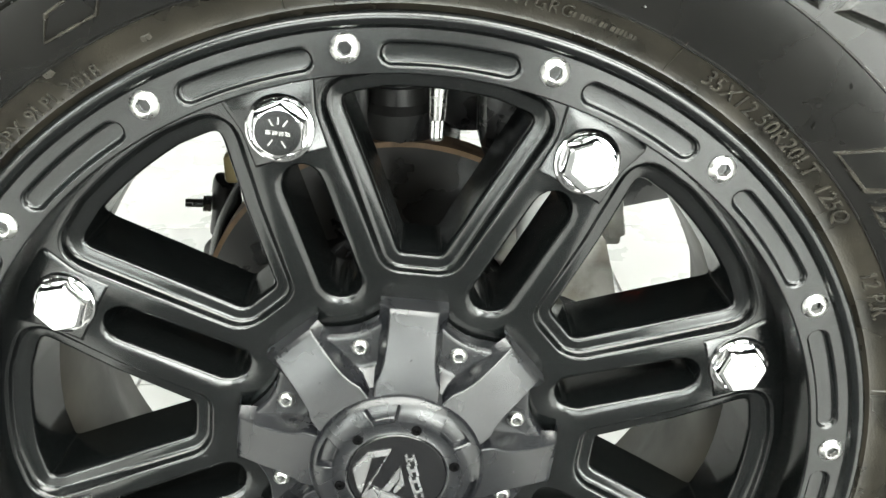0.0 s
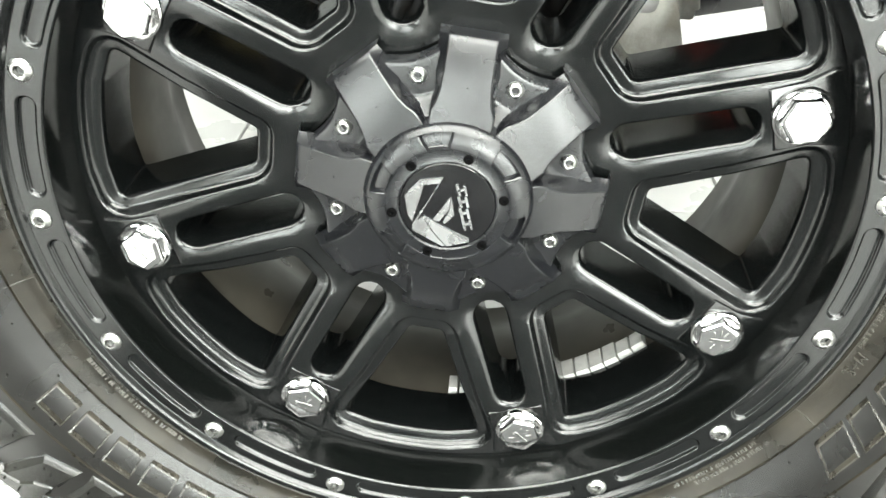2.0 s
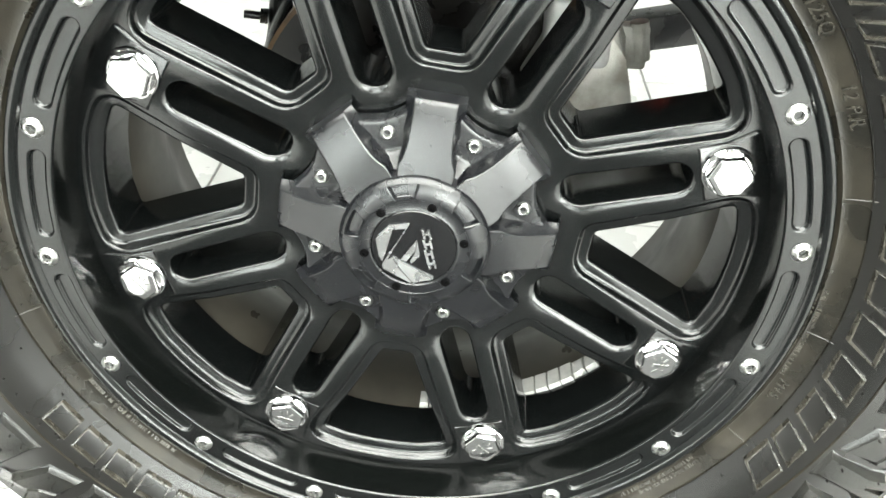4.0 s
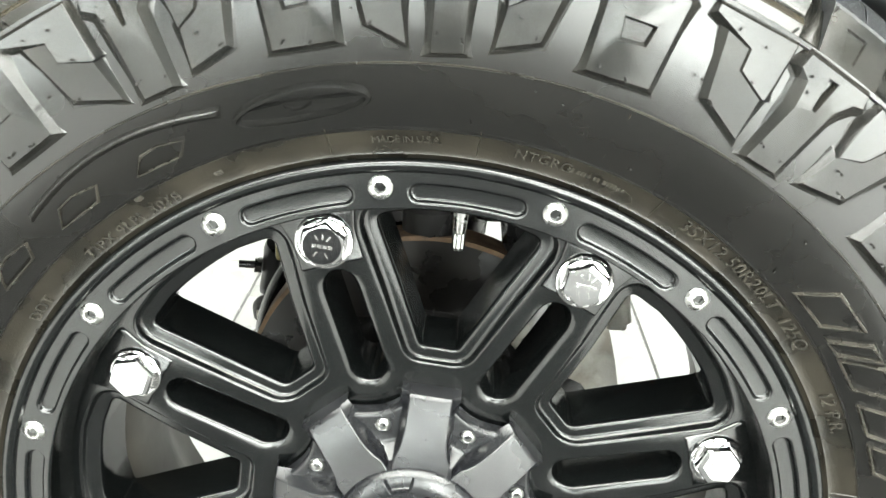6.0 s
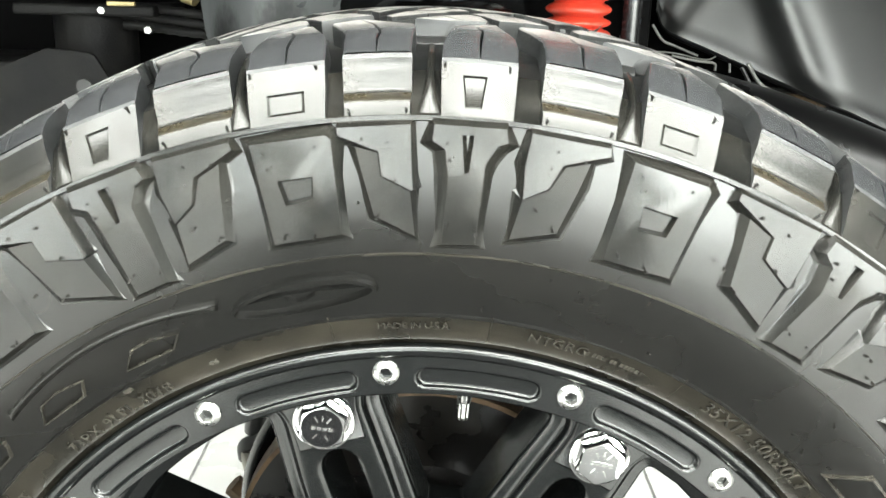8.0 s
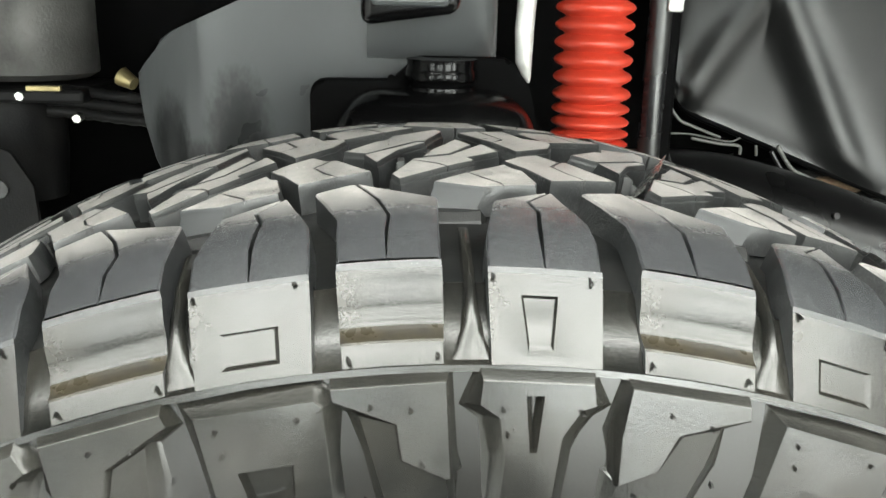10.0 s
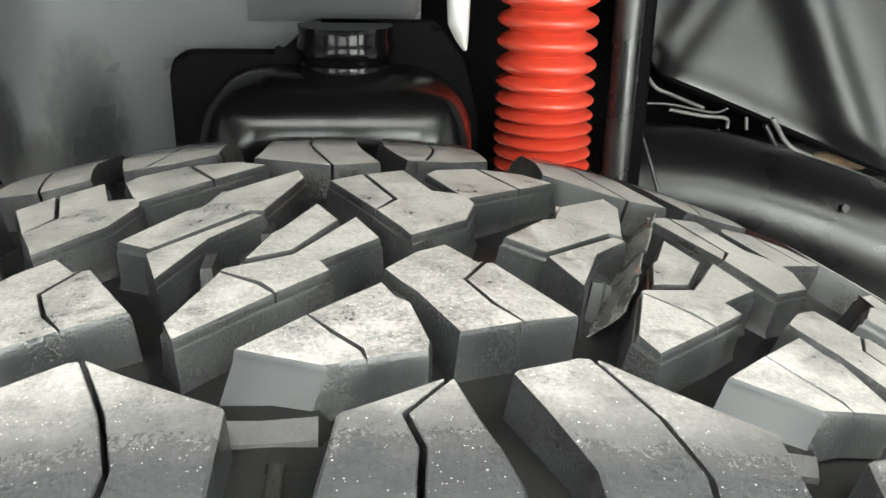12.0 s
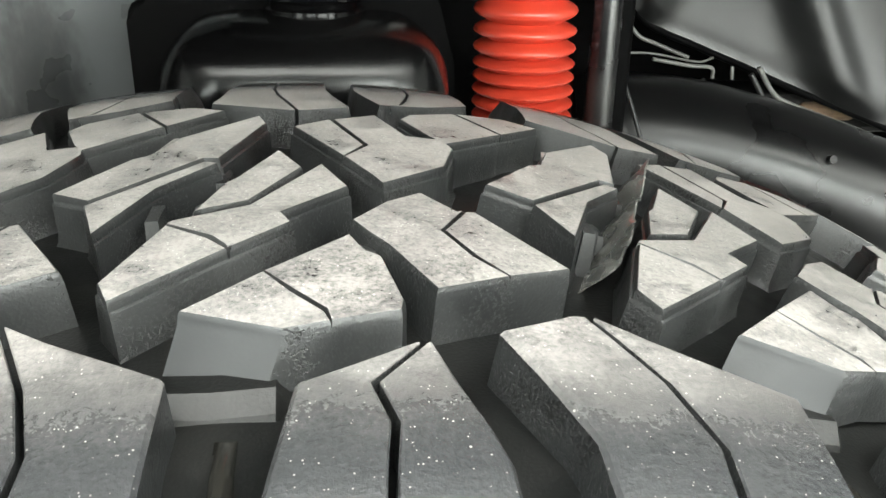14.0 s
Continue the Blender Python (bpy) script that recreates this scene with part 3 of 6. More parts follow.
# plans of the crown blocks about the middle of a pitch (degrees, mm across) and the kinked slits that cut them
CROWN_PLANS = [
    ([(4.4, -77.2), (2.1, -84.3), (-0.6, -78.3), (-0.72, -74.8), (-0.3, -58.0), (0.1, -55.2), (0.55, -47.8)], [[(2.35, -66.0), (1.9, -71.4), (1.15, -78.0), (1.0, -81.9)]]),
    ([(0.45, -40.3), (-0.6, -29.3), (-1.7, -23.0), (-2.7, -33.5), (-3.2, -33.0), (-5.2, -59.0), (-1.5, -70.7), (-0.45, -53.0), (0.05, -46.8)], [[(-2.85, -33.4), (-2.05, -44.6), (-2.7, -56.6), (-3.5, -65.5)]]),
    ([(6.5, -65.2), (5.3, -38.5), (4.4, -35.6), (3.3, -31.6), (1.3, -5.6), (0.4, -21.2), (2.3, -36.7), (2.0, -42.0), (3.5, -54.2), (6.0, -72.7)], [[(5.05, -42.0), (4.1, -48.4), (3.55, -54.4)]]),
    ([(4.8, -34.2), (4.15, -17.9), (3.85, -14.5), (2.7, 5.6), (1.8, -8.4), (3.25, -29.8), (4.35, -33.6)], []),
    ([(2.35, 30.6), (0.85, 40.0), (-0.85, 47.2), (-1.85, 23.8), (-3.1, 22.8), (-3.4, 13.4), (-2.8, -4.2), (-0.65, -18.8), (-0.25, -13.4), (0.55, -0.8)], [[(0.85, 39.0), (-0.25, 11.5), (0.5, 0.4)]]),
    ([(-1.7, 43.5), (-2.2, 50.9), (-4.3, 58.6), (-6.3, 59.6), (-7.7, 53.0), (-5.4, 34.0), (-3.2, 17.5), (-2.6, 24.5)], [[(-4.2, 57.6), (-5.6, 37.0)]]),
    ([(9.2, -16.6), (7.4, 3.2), (6.9, 6.0), (6.3, 20.8), (3.7, 44.4), (3.25, 34.6), (4.45, -1.0), (4.95, -0.6), (7.85, -24.4)], [[(6.2, 21.0), (5.6, 8.6)]]),
    ([(8.0, -26.4), (5.0, -2.4), (4.45, -4.6), (6.0, -19.7), (7.2, -43.4)], []),
]
# far shoulder blocks: rows of (mm across, left, right, slit)
FAR_SHOULDER = [
    [(50.8, 2.6, 1.9, 2.25), (56.0, 4.2, 0.1, 2.45), (63.2, 5.8, 0.35, 2.7), (75.0, 5.6, 0.75, 3.1), (88.0, 5.5, 1.05, 3.4), (104.0, 5.4, 1.1, 3.4), (120.0, 5.3, 1.1, 3.4), (137.0, 5.2, 1.1, 3.4)],
    [(61.6, -1.05, -1.6, -1.5), (64.0, -0.95, -3.2, -2.0), (75.1, -0.5, -5.15, -2.35), (87.0, -0.1, -5.1, -2.6), (104.0, -0.1, -5.0, -2.6), (120.0, -0.1, -5.0, -2.6), (137.0, -0.1, -5.0, -2.6)],
]


def tread_mesh(bm):
    me = bpy.data.meshes.new("tread_block")
    bmesh.ops.recalc_face_normals(bm, faces=bm.faces)
    bm.to_mesh(me)
    bm.free()
    me.materials.append(M_FLANK)
    me.materials.append(M_DUSTY)
    me.materials.append(M_FRONT)
    me.shade_smooth()
    me.set_sharp_from_angle(angle=radians(40))
    for p in me.polygons:
        p.use_smooth = len(p.vertices) == 4
    return me


def crown_kinds():
    """The crown blocks of one pitch, each cut by its kinked slits."""
    def flat(pts):
        return [Vector((t * RAD * 438.0, y)) for t, y in pts]

    out = []
    for k, (plan, slits) in enumerate(CROWN_PLANS):
        pieces = [flat(plan)]
        for line in slits:
            pieces = list(split_poly(pieces[0], flat(line)))
        bm = bmesh.new()
        front = [(Vector((4.4 * RAD * 438, -77.2)), 3.4, -4.0), (Vector((2.1 * RAD * 438, -84.3)), 3.2, -4.6)] if k == 0 else ()
        for piece in pieces:
            crown_block(bm, inset2d(piece, 0.14), 0.0105 if k == 0 else 0.0128, front, k > 1)
        bm.normal_update()
        for f in bm.faces if k == 0 else ():       # the smooth sloping front
            c = f.calc_center_median()
            if c.y < -0.078 and c.z > 0.016 and abs(f.normal.y) > 0.3:
                f.material_index = 2
        out.append(tread_mesh(bm))
    return out


def far_shoulder_kinds():
    """The blocks over the far edge of the tread, in two halves beside a slit."""
    out = []
    for rows in FAR_SHOULDER:
        bm = bmesh.new()
        for half in (0, 1):
            up, ledge, dn = [], [], []
            for y, l, r, s in rows:
                a, b = (l, s + 0.07) if half == 0 else (s - 0.07, r)
                e = 0.08 if half == 0 else 0.0
                f = 0.08 if half == 1 else 0.0
                rr, yy = crown_r(y / 1000), y / 1000
                up.append([bm.verts.new(pol(t, rr, yy)) for t in (a - e, (a + b) / 2, b + f)])
                ledge.append([bm.verts.new(pol(t, rr - 0.0028, yy)) for t in (a, (a + b) / 2, b)])
                dn.append([bm.verts.new(pol(t, rr - 0.0130, yy - 0.0006)) for t in (a + e, (a + b) / 2, b - f)])
            for k in range(len(rows) - 1):
                for c in range(2):
                    bm.faces.new((up[k][c], up[k][c + 1], up[k + 1][c + 1], up[k + 1][c])).material_index = 1
                for c in (0, 2):
                    bm.faces.new((up[k][c], up[k + 1][c], ledge[k + 1][c], ledge[k][c]))
                    bm.faces.new((ledge[k][c], ledge[k + 1][c], dn[k + 1][c], dn[k][c]))
            for k in (0, -1):
                bridge(bm, up[k], ledge[k], closed=False)
                bridge(bm, ledge[k], dn[k], closed=False)
        out.append(tread_mesh(bm))
    return out


def shoulder_mesh(band, trapezoid=False):
    """One shoulder block about the angle 0, from the crown over the edge down to the moulded ring."""
    bm = bmesh.new()
    if band:
        rows = [(-77.4, 2.3, 1.6), (-83.2, 4.05, 0.35), (-95, 3.4, -2.65), (-109, 2.65, -2.6), (-122, 2.6, -2.55), (-134, 2.55, -2.55)]
    else:
        rows = [(-88, -0.8, -1.15), (-97.4, 1.75, -1.6), (-106, 1.95, -2.05), (-114, 2.15, -2.35), (-124, 2.4, -2.45), (-136.5, 2.45, -2.45)]
    top = [(y / 1000, crown_r(y / 1000), l, r) for y, l, r in rows]
    if band:
        face = [(-0.134, 0.4245, 2.55, -2.55), (-0.1355, 0.4225, 2.6, -2.6), (-0.1400, 0.4165, 2.6, -2.6), (-0.1415, 0.4128, 2.6, -2.6), (-0.1431, 0.4098, 2.6, -2.6), (-0.1455, 0.4074, 2.6, -2.6), (-0.1485, 0.4057, 2.55, -2.55), (-0.1512, 0.4049, 2.55, -2.55), (-0.1518, 0.4043, 2.5, -2.5), (-0.1564, 0.3982, 2.5, -2.5)]
    else:
        hi, lo = (0.4157, 0.4020) if trapezoid else (0.4108, 0.4018)
        flank = lambda r: -0.1425 - (0.4155 - r) * 0.8235
        face = [(-0.1365, 0.4228, 2.45, -2.45), (-0.1378, 0.4212, 2.45, -2.45), (flank(hi), hi, 2.45, -2.45), (flank(lo), lo, 2.4, -2.4), (-0.1566, 0.3983, 2.4, -2.4)]
    slits = (1.75, 1.35, 0.55, -0.05, 0.1, 0.1) if band else (-0.95, 0.15, -0.2, -0.08, 0.0, 0.0)

    def under(y, r, k, n):
        return (y, r - 0.0125) if r > 0.4245 else (y + 0.006, r - 0.008)

    # the two halves of the top with the slit between
    for half in (0, 1):
        up, dn = [], []
        for k, (y, r, l, rt) in enumerate(top):
            s = slits[k]
            g = 0.09 if k < 5 else 0.0
            a, b = (l, s + g) if half == 0 else (s - g, rt)
            yb, rb = under(y, r, k, len(top))
            e = min(0.2, (a - b) * 0.2)        # the outer edge is worn round, the slit's edge stays crisp
            o, i = (1, 0.45) if half == 0 else (0.45, 1)
            up.append([bm.verts.new(pol(t, r - h, y)) for t, h in ((a, 0.0011 * o), (a - 0.5 * e * o, 0.0003 * o), (a - 1.4 * e * o, 0.0), (b + 1.4 * e * i, 0.0), (b + 0.5 * e * i, 0.0003 * i), (b, 0.0011 * i))])
            dn.append([bm.verts.new(pol(t, rb, yb)) for t in (a + 0.12 * (half == 0), (a + b) / 2, b - 0.12 * (half == 1))])
        for k in range(len(top) - 1):
            for c in range(5):
                f = bm.faces.new((up[k][c], up[k][c + 1], up[k + 1][c + 1], up[k + 1][c]))
                f.material_index = 1 if k > 2 else 2
            for c, d in ((0, 0), (5, 2)):
                bm.faces.new((up[k][c], up[k + 1][c], dn[k + 1][d], dn[k][d]))
        bm.faces.new(up[0] + dn[0][::-1])
    # the face
    ins = (1.08, -0.52) if trapezoid else (1.28, -1.12)
    grid, back = [], []
    for k, (y, r, l, rt) in enumerate(face):
        cols = [l, ins[0] - (0.26 if trapezoid and k == 3 else 0), ins[1] + (0.26 if trapezoid and k == 3 else 0), rt]
        grid.append([bm.verts.new(pol(t, r, y)) for t in cols])
        yb, rb = under(y, min(r, 0.4244), k, len(face))
        back.append([bm.verts.new(pol(t, rb, yb + 0.004)) for t in cols])
    for k in range(len(face) - 1):
        for c in range(3):
            if not band and k == 2 and c == 1:
                q = (grid[k][c], grid[k][c + 1], grid[k + 1][c + 1], grid[k + 1][c])
                mid = sum((v.co for v in q), Vector()) / 4
                ring = [bm.verts.new(v.co.lerp(mid, 0.16) + Vector((0, 0.0013, 0)) * (1 if i else 1)) for i, v in enumerate(q)]
                bridge(bm, list(q), ring, mi=3)
                bm.faces.new(ring).material_index = 3
            else:
                f = bm.faces.new((grid[k][c], grid[k][c + 1], grid[k + 1][c + 1], grid[k + 1][c]))
                f.material_index = (4 if band and 5 <= k <= 7 else 3) if k else 1
        for c in (0, 3):
            bm.faces.new((grid[k][c], grid[k + 1][c], back[k + 1][c], back[k][c]))
    me = bpy.data.meshes.new("shoulder_block")
    bmesh.ops.recalc_face_normals(bm, faces=bm.faces)
    bm.to_mesh(me)
    bm.free()
    for m in (M_FLANK, M_DUSTY, M_DUSTY, M_LUG, M_MUD):
        me.materials.append(m)
    me.shade_smooth()
    me.set_sharp_from_angle(angle=radians(28))
    return me


def side_lug(bm, poly, height, pit=None, pit_depth=0.004, wide=5.2):
    """A moulded lug on the wall from a plan in (degrees, mm from the axle)."""
    to2 = [Vector((t * RAD * 370.0, r)) for t, r in poly]

    def put(v, h):
        r = min(v.y / 1000, 0.3985)
        h *= 1 - 0.42 * max(0.0, (0.376 - r) / 0.036) ** 2 if h > 0 else 1      # the tops curve in towards the rim
        return bm.verts.new(pol(v.x / 370.0 / RAD, r, side_y(min(r, 0.398)) - h))

    # a crisp top edge, a drafted flank and a soft fillet at the foot
    rings = [[put(v, h) for v in inset2d(to2, d)] for d, h in ((-wide * 1.5, -0.0006), (-wide * 1.2, height * 0.03), (-wide * 0.92, height * 0.12), (-wide * 0.7, height * 0.27), (-0.2, height - 0.0005), (0.3, height))]
    for a, b in zip(rings, rings[1:]):
        bridge(bm, a, b)
    top = rings[-1]
    if not pit:
        bm.faces.new(top)
        return
    p2 = [Vector((t * RAD * 370.0, r)) for t, r in pit]
    rim, deep = [put(v, height) for v in p2], [put(v, height - pit_depth) for v in inset2d(p2, 1.9)]
    bridge(bm, rim, deep)
    bm.faces.new(deep)
    # four-sided ring between the outline and the pit
    edges = []
    for loop in (top, rim):
        for i in range(len(loop)):
            e = bm.edges.get((loop[i], loop[(i + 1) % len(loop)]))
            edges.append(e)
    bmesh.ops.triangle_fill(bm, edges=edges, use_beauty=True, use_dissolve=False)


def lug_meshes():
    out = {}
    for name in ("notch", "pit", "left", "right"):
        bm = bmesh.new()
        if name == "notch":
            side_lug(bm, [(2.8, 395.5), (-2.0, 395.5), (-2.24, 389), (-1.6, 387.3), (-0.85, 379), (-0.72, 339), (2.0, 338), (1.75, 371), (2.05, 384), (2.94, 388)], 0.0068, [(0.92, 391), (0.11, 391.2), (0.29, 374.2), (0.62, 374)])
        elif name == "pit":
            side_lug(bm, [(2.65, 392), (-2.35, 392), (-2.7, 389.5), (-2.6, 344.5), (2.55, 343.5)], 0.0068, [(1.25, 374), (-1.2, 374), (-1.0, 363), (1.0, 361.8)])
        elif name == "left":
            side_lug(bm, [(3.1, 395), (-2.6, 395.3), (-2.8, 365.5), (-2.55, 365), (-0.2, 372), (-0.03, 382.8), (3.1, 391)], 0.0068, wide=3.6)
            side_lug(bm, [(1.87, 385.6), (0.0, 382.4), (-0.2, 372), (-2.55, 364.8), (-2.95, 342), (0.7, 352.5)], 0.0052, wide=4.4)
        else:
            side_lug(bm, [(3.1, 395.3), (-2.26, 395.3), (-2.42, 391.2), (-1.39, 388.4), (0.66, 382.9), (1.33, 371.4), (3.05, 364.8), (3.3, 380)], 0.0068, wide=3.6)
            side_lug(bm, [(0.44, 382.5), (-1.25, 386.4), (-0.89, 374.3), (-0.08, 350.6), (3.5, 343.7), (3.05, 364.4), (1.25, 370.9)], 0.0052, wide=4.4)
        me = bpy.data.meshes.new("sidewall_lug")
        bmesh.ops.recalc_face_normals(bm, faces=bm.faces)
        bm.to_mesh(me)
        bm.free()
        me.materials.append(M_LUG)
        me.shade_smooth()
        me.set_sharp_from_angle(angle=radians(24))
        out[name] = me
    return out


def arc_text(text, deg, r, size, height=0.0015, spread=1.12):
    """Raised lettering on the wall, following a circle; deg is the middle of the word."""
    cu = bpy.data.curves.new("lettering", "FONT")
    cu.body, cu.size, cu.align_x, cu.align_y, cu.extrude, cu.space_character = text, size, "CENTER", "CENTER", 0.0004, spread
    cu.resolution_u = 3
    tmp = bpy.data.objects.new("tmp", cu)
    me = bpy.data.meshes.new_from_object(tmp)
    bpy.data.objects.remove(tmp)
    bm = bmesh.new()
    bm.from_mesh(me)
    bpy.data.meshes.remove(me)
    for v in bm.verts:
        rr = r + v.co.y
        t = deg - v.co.x / r / RAD
        v.co = pol(t, rr, side_y(rr) - height * (1.3 if v.co.z > 0 else -0.5))
    return bm


def outline_shape(bm, loop, width=0.0024, height=0.0018):
    """A raised outline along a closed loop of (degrees, r)."""
    to2 = [Vector((t * RAD * 0.31, r)) for t, r in loop]

    def put(v, h):
        return bm.verts.new(pol(v.x / 0.31 / RAD, v.y, side_y(v.y) - h))

    a, b, c, d = [put(v, -0.0003) for v in to2], [put(v, height) for v in inset2d(to2, width * 0.25)], [put(v, height) for v in inset2d(to2, width * 0.75)], [put(v, -0.0003) for v in inset2d(to2, width)]
    bridge(bm, a, b)
    bridge(bm, b, c)
    bridge(bm, c, d)


def plate_shape(bm, loop, height=0.0034, slope=0.0012):
    """A raised flat plate on the wall from a closed loop of (degrees, r), with sloping edges."""
    to2 = [Vector((t * RAD * 0.31, r)) for t, r in loop]

    def put(v, h):
        return bm.verts.new(pol(v.x / 0.31 / RAD, v.y, side_y(v.y) - h))

    a, b, c = [put(v, -0.0004) for v in to2], [put(v, height * 0.8) for v in inset2d(to2, slope)], [put(v, height) for v in inset2d(to2, slope * 1.6)]
    bridge(bm, a, b)
    bridge(bm, b, c)
    bm.faces.new(c)


def lettering(t):
    """Readable moulded words, plain bars for small print, and plain outlines for the large emblem words."""
    for word, deg, r, size, spread in (("MADE IN U.S.A.", 91.1, 0.2865, 0.0062, 0.92), ("NTGRG", 75.9, 0.2862, 0.0088, 1.12), ("35X12.50R20LT", 50.6, 0.2865, 0.0112, 1.08), ("125Q", 38.6, 0.286, 0.0108, 1.05), ("12 P.R.", 26.0, 0.286, 0.0108, 1.05), ("DOT", 142.6, 0.2815, 0.0088, 1.1), ("73PX 9LPL 3018", 125.6, 0.281, 0.0092, 1.14), ("M+S.", -19.7, 0.2832, 0.0088, 1.1)):
        part("lettering", arc_text(word, deg, r, size, spread=spread), M_LETTER, t, "raised moulded lettering", HUB)
    bm = bmesh.new()
    rnd = random.Random(4)
    for lo, hi, r in ((73.0, 66.2, 0.2855), (-1.5, -17.0, 0.2795), (-2.5, -16.0, 0.2755), (-36.5, -49.0, 0.2835), (-38.0, -52.0, 0.2795), (-133.0, -152.0, 0.2800)):
        d = lo
        while d > hi:
            w = rnd.choice((0.25, 0.3, 0.4))
            ring = [(d, r - 0.0013), (d, r + 0.0013), (d - w, r + 0.0013), (d - w, r - 0.0013)]
            a, b = [bm.verts.new(pol(x, y, side_y(y) + 0.0002)) for x, y in ring], [bm.verts.new(pol(x, y, side_y(y) - 0.0006)) for x, y in ring]
            bridge(bm, a, b)
            bm.faces.new(b)
            d -= w + rnd.choice((0.13, 0.16, 0.45))
    tagged(part("small_print", bm, M_LETTER, t, "bars of small moulded print", HUB), kind="stuff")
    # the large emblem words, as plain slanted shapes
    cells = [(44.1, 5.4), (36.9, 2.6), (33.9, 4.6), (27.2, 4.6), (21.4, 4.4)] + [(10.1 - 6.4 * k, 4.9) for k in range(3)] + [(-9.4, 4.9), (-16.2, 4.9), (-22.4, 4.0), (-27.0, 5.0)]
    cells += [(-147.0 + 5.75 * k, 4.6) for k in range(5)] + [(-113.0 + 6.0 * k, 4.8) for k in range(8)]
    for k, (start, w) in enumerate(cells):
        bm = bmesh.new()
        lo, hi = (0.2995, 0.3205) if k < 12 else (0.3015, 0.3195)
        lean = 2.0 if k < 12 else -0.4

        def at(u, v):
            return (start - w * u - lean * v, lo + (hi - lo) * v)

        outline_shape(bm, [at(0, 0), at(0, 1), at(1, 1), at(1, 0)], 0.003, 0.0034)
        part("raised_emblem", bm, M_LETTER, t, "raised plain shape of a large moulded emblem", HUB)
    for a in (113.3, 124.0, 134.6, 145.2):
        bm = bmesh.new()
        outline_shape(bm, [(a + 7.0, 0.3015), (a + 5.0, 0.3125), (a + 2.8, 0.3138), (a, 0.3105), (a + 1.6, 0.3012)], 0.0018, 0.0026)
        part("raised_emblem", bm, M_LETTER, t, "thin raised outline of a plain moulded patch", HUB)
    # the oval and the long bar
    oval = [(101.2 + 7.0 * math.cos(x * RAD), 0.3112 + 0.0108 * math.sin(x * RAD) - 0.0016 * math.cos(x * RAD)) for x in range(0, 360, 10)]
    bm = bmesh.new()
    outline_shape(bm, oval, 0.0034, 0.0034)
    for lo, hi in ((102.9, 107.3), (95.2, 99.9)):
        outline_shape(bm, [(lo, 0.3142), (lo, 0.3158), (hi, 0.3158), (hi, 0.3142)], 0.0007, 0.0016)
    outline_shape(bm, [(102.8, 0.3155), (99.9, 0.3155), (100.1, 0.3110), (101.0, 0.3085), (101.9, 0.3085), (102.7, 0.3110)], 0.0014, 0.002)
    part("raised_emblem", bm, M_RUBBER, t, "raised oval outline with a small shield", HUB)
    bm = bmesh.new()
    plate_shape(bm, [(108.4 + 1.1 * k, 0.3205 + 0.0065 * math.sin(k / 21 * math.pi)) for k in range(22)] + [(108.9 + 1.1 * k, 0.3150 + 0.0068 * math.sin(k / 21 * math.pi)) for k in range(21, -1, -1)], 0.003, 0.0014)
    part("raised_bar", bm, M_RUBBER, t, "long raised bar over the emblem", HUB)
    for d, r in ((112.9, 0.2842), (122.4, 0.291)):
        bm = bmesh.new()
        plate_shape(bm, [(d + 0.6, r - 0.0013), (d + 0.5, r + 0.0014), (d - 0.5, r + 0.0014), (d - 0.6, r - 0.0013), (d, r - 0.0022)], 0.0007, 0.0005)
        part("stamp", bm, M_LETTER, t, "small yellowed maker's stamp", HUB)
    bm = bmesh.new()
    for deg, lo, hi in ((99.7, 0.2765, 0.2955), (83.2, 0.2765, 0.2955), (62.0, 0.2765, 0.2955), (12.9, 0.2765, 0.2955), (-9.0, 0.2765, 0.2955), (161.5, 0.2765, 0.2955), (-166.6, 0.2765, 0.2955), (-30.0, 0.2765, 0.2955), (70.4, 0.3, 0.329), (140.0, 0.3, 0.329)):
        a = [bm.verts.new(pol(deg + d, r, side_y(r) - h)) for d, r, h in ((-0.12, lo, -0.0003), (0.0, lo, 0.0006), (0.12, lo, -0.0003))]
        b = [bm.verts.new(pol(deg + d, r, side_y(r) - h)) for d, r, h in ((-0.12, hi, -0.0003), (0.0, hi, 0.0006), (0.12, hi, -0.0003))]
        bridge(bm, a, b, closed=False)
    tagged(part("mould_line", bm, M_BEAD, t, "thin radial mould lines", HUB), kind="stuff")


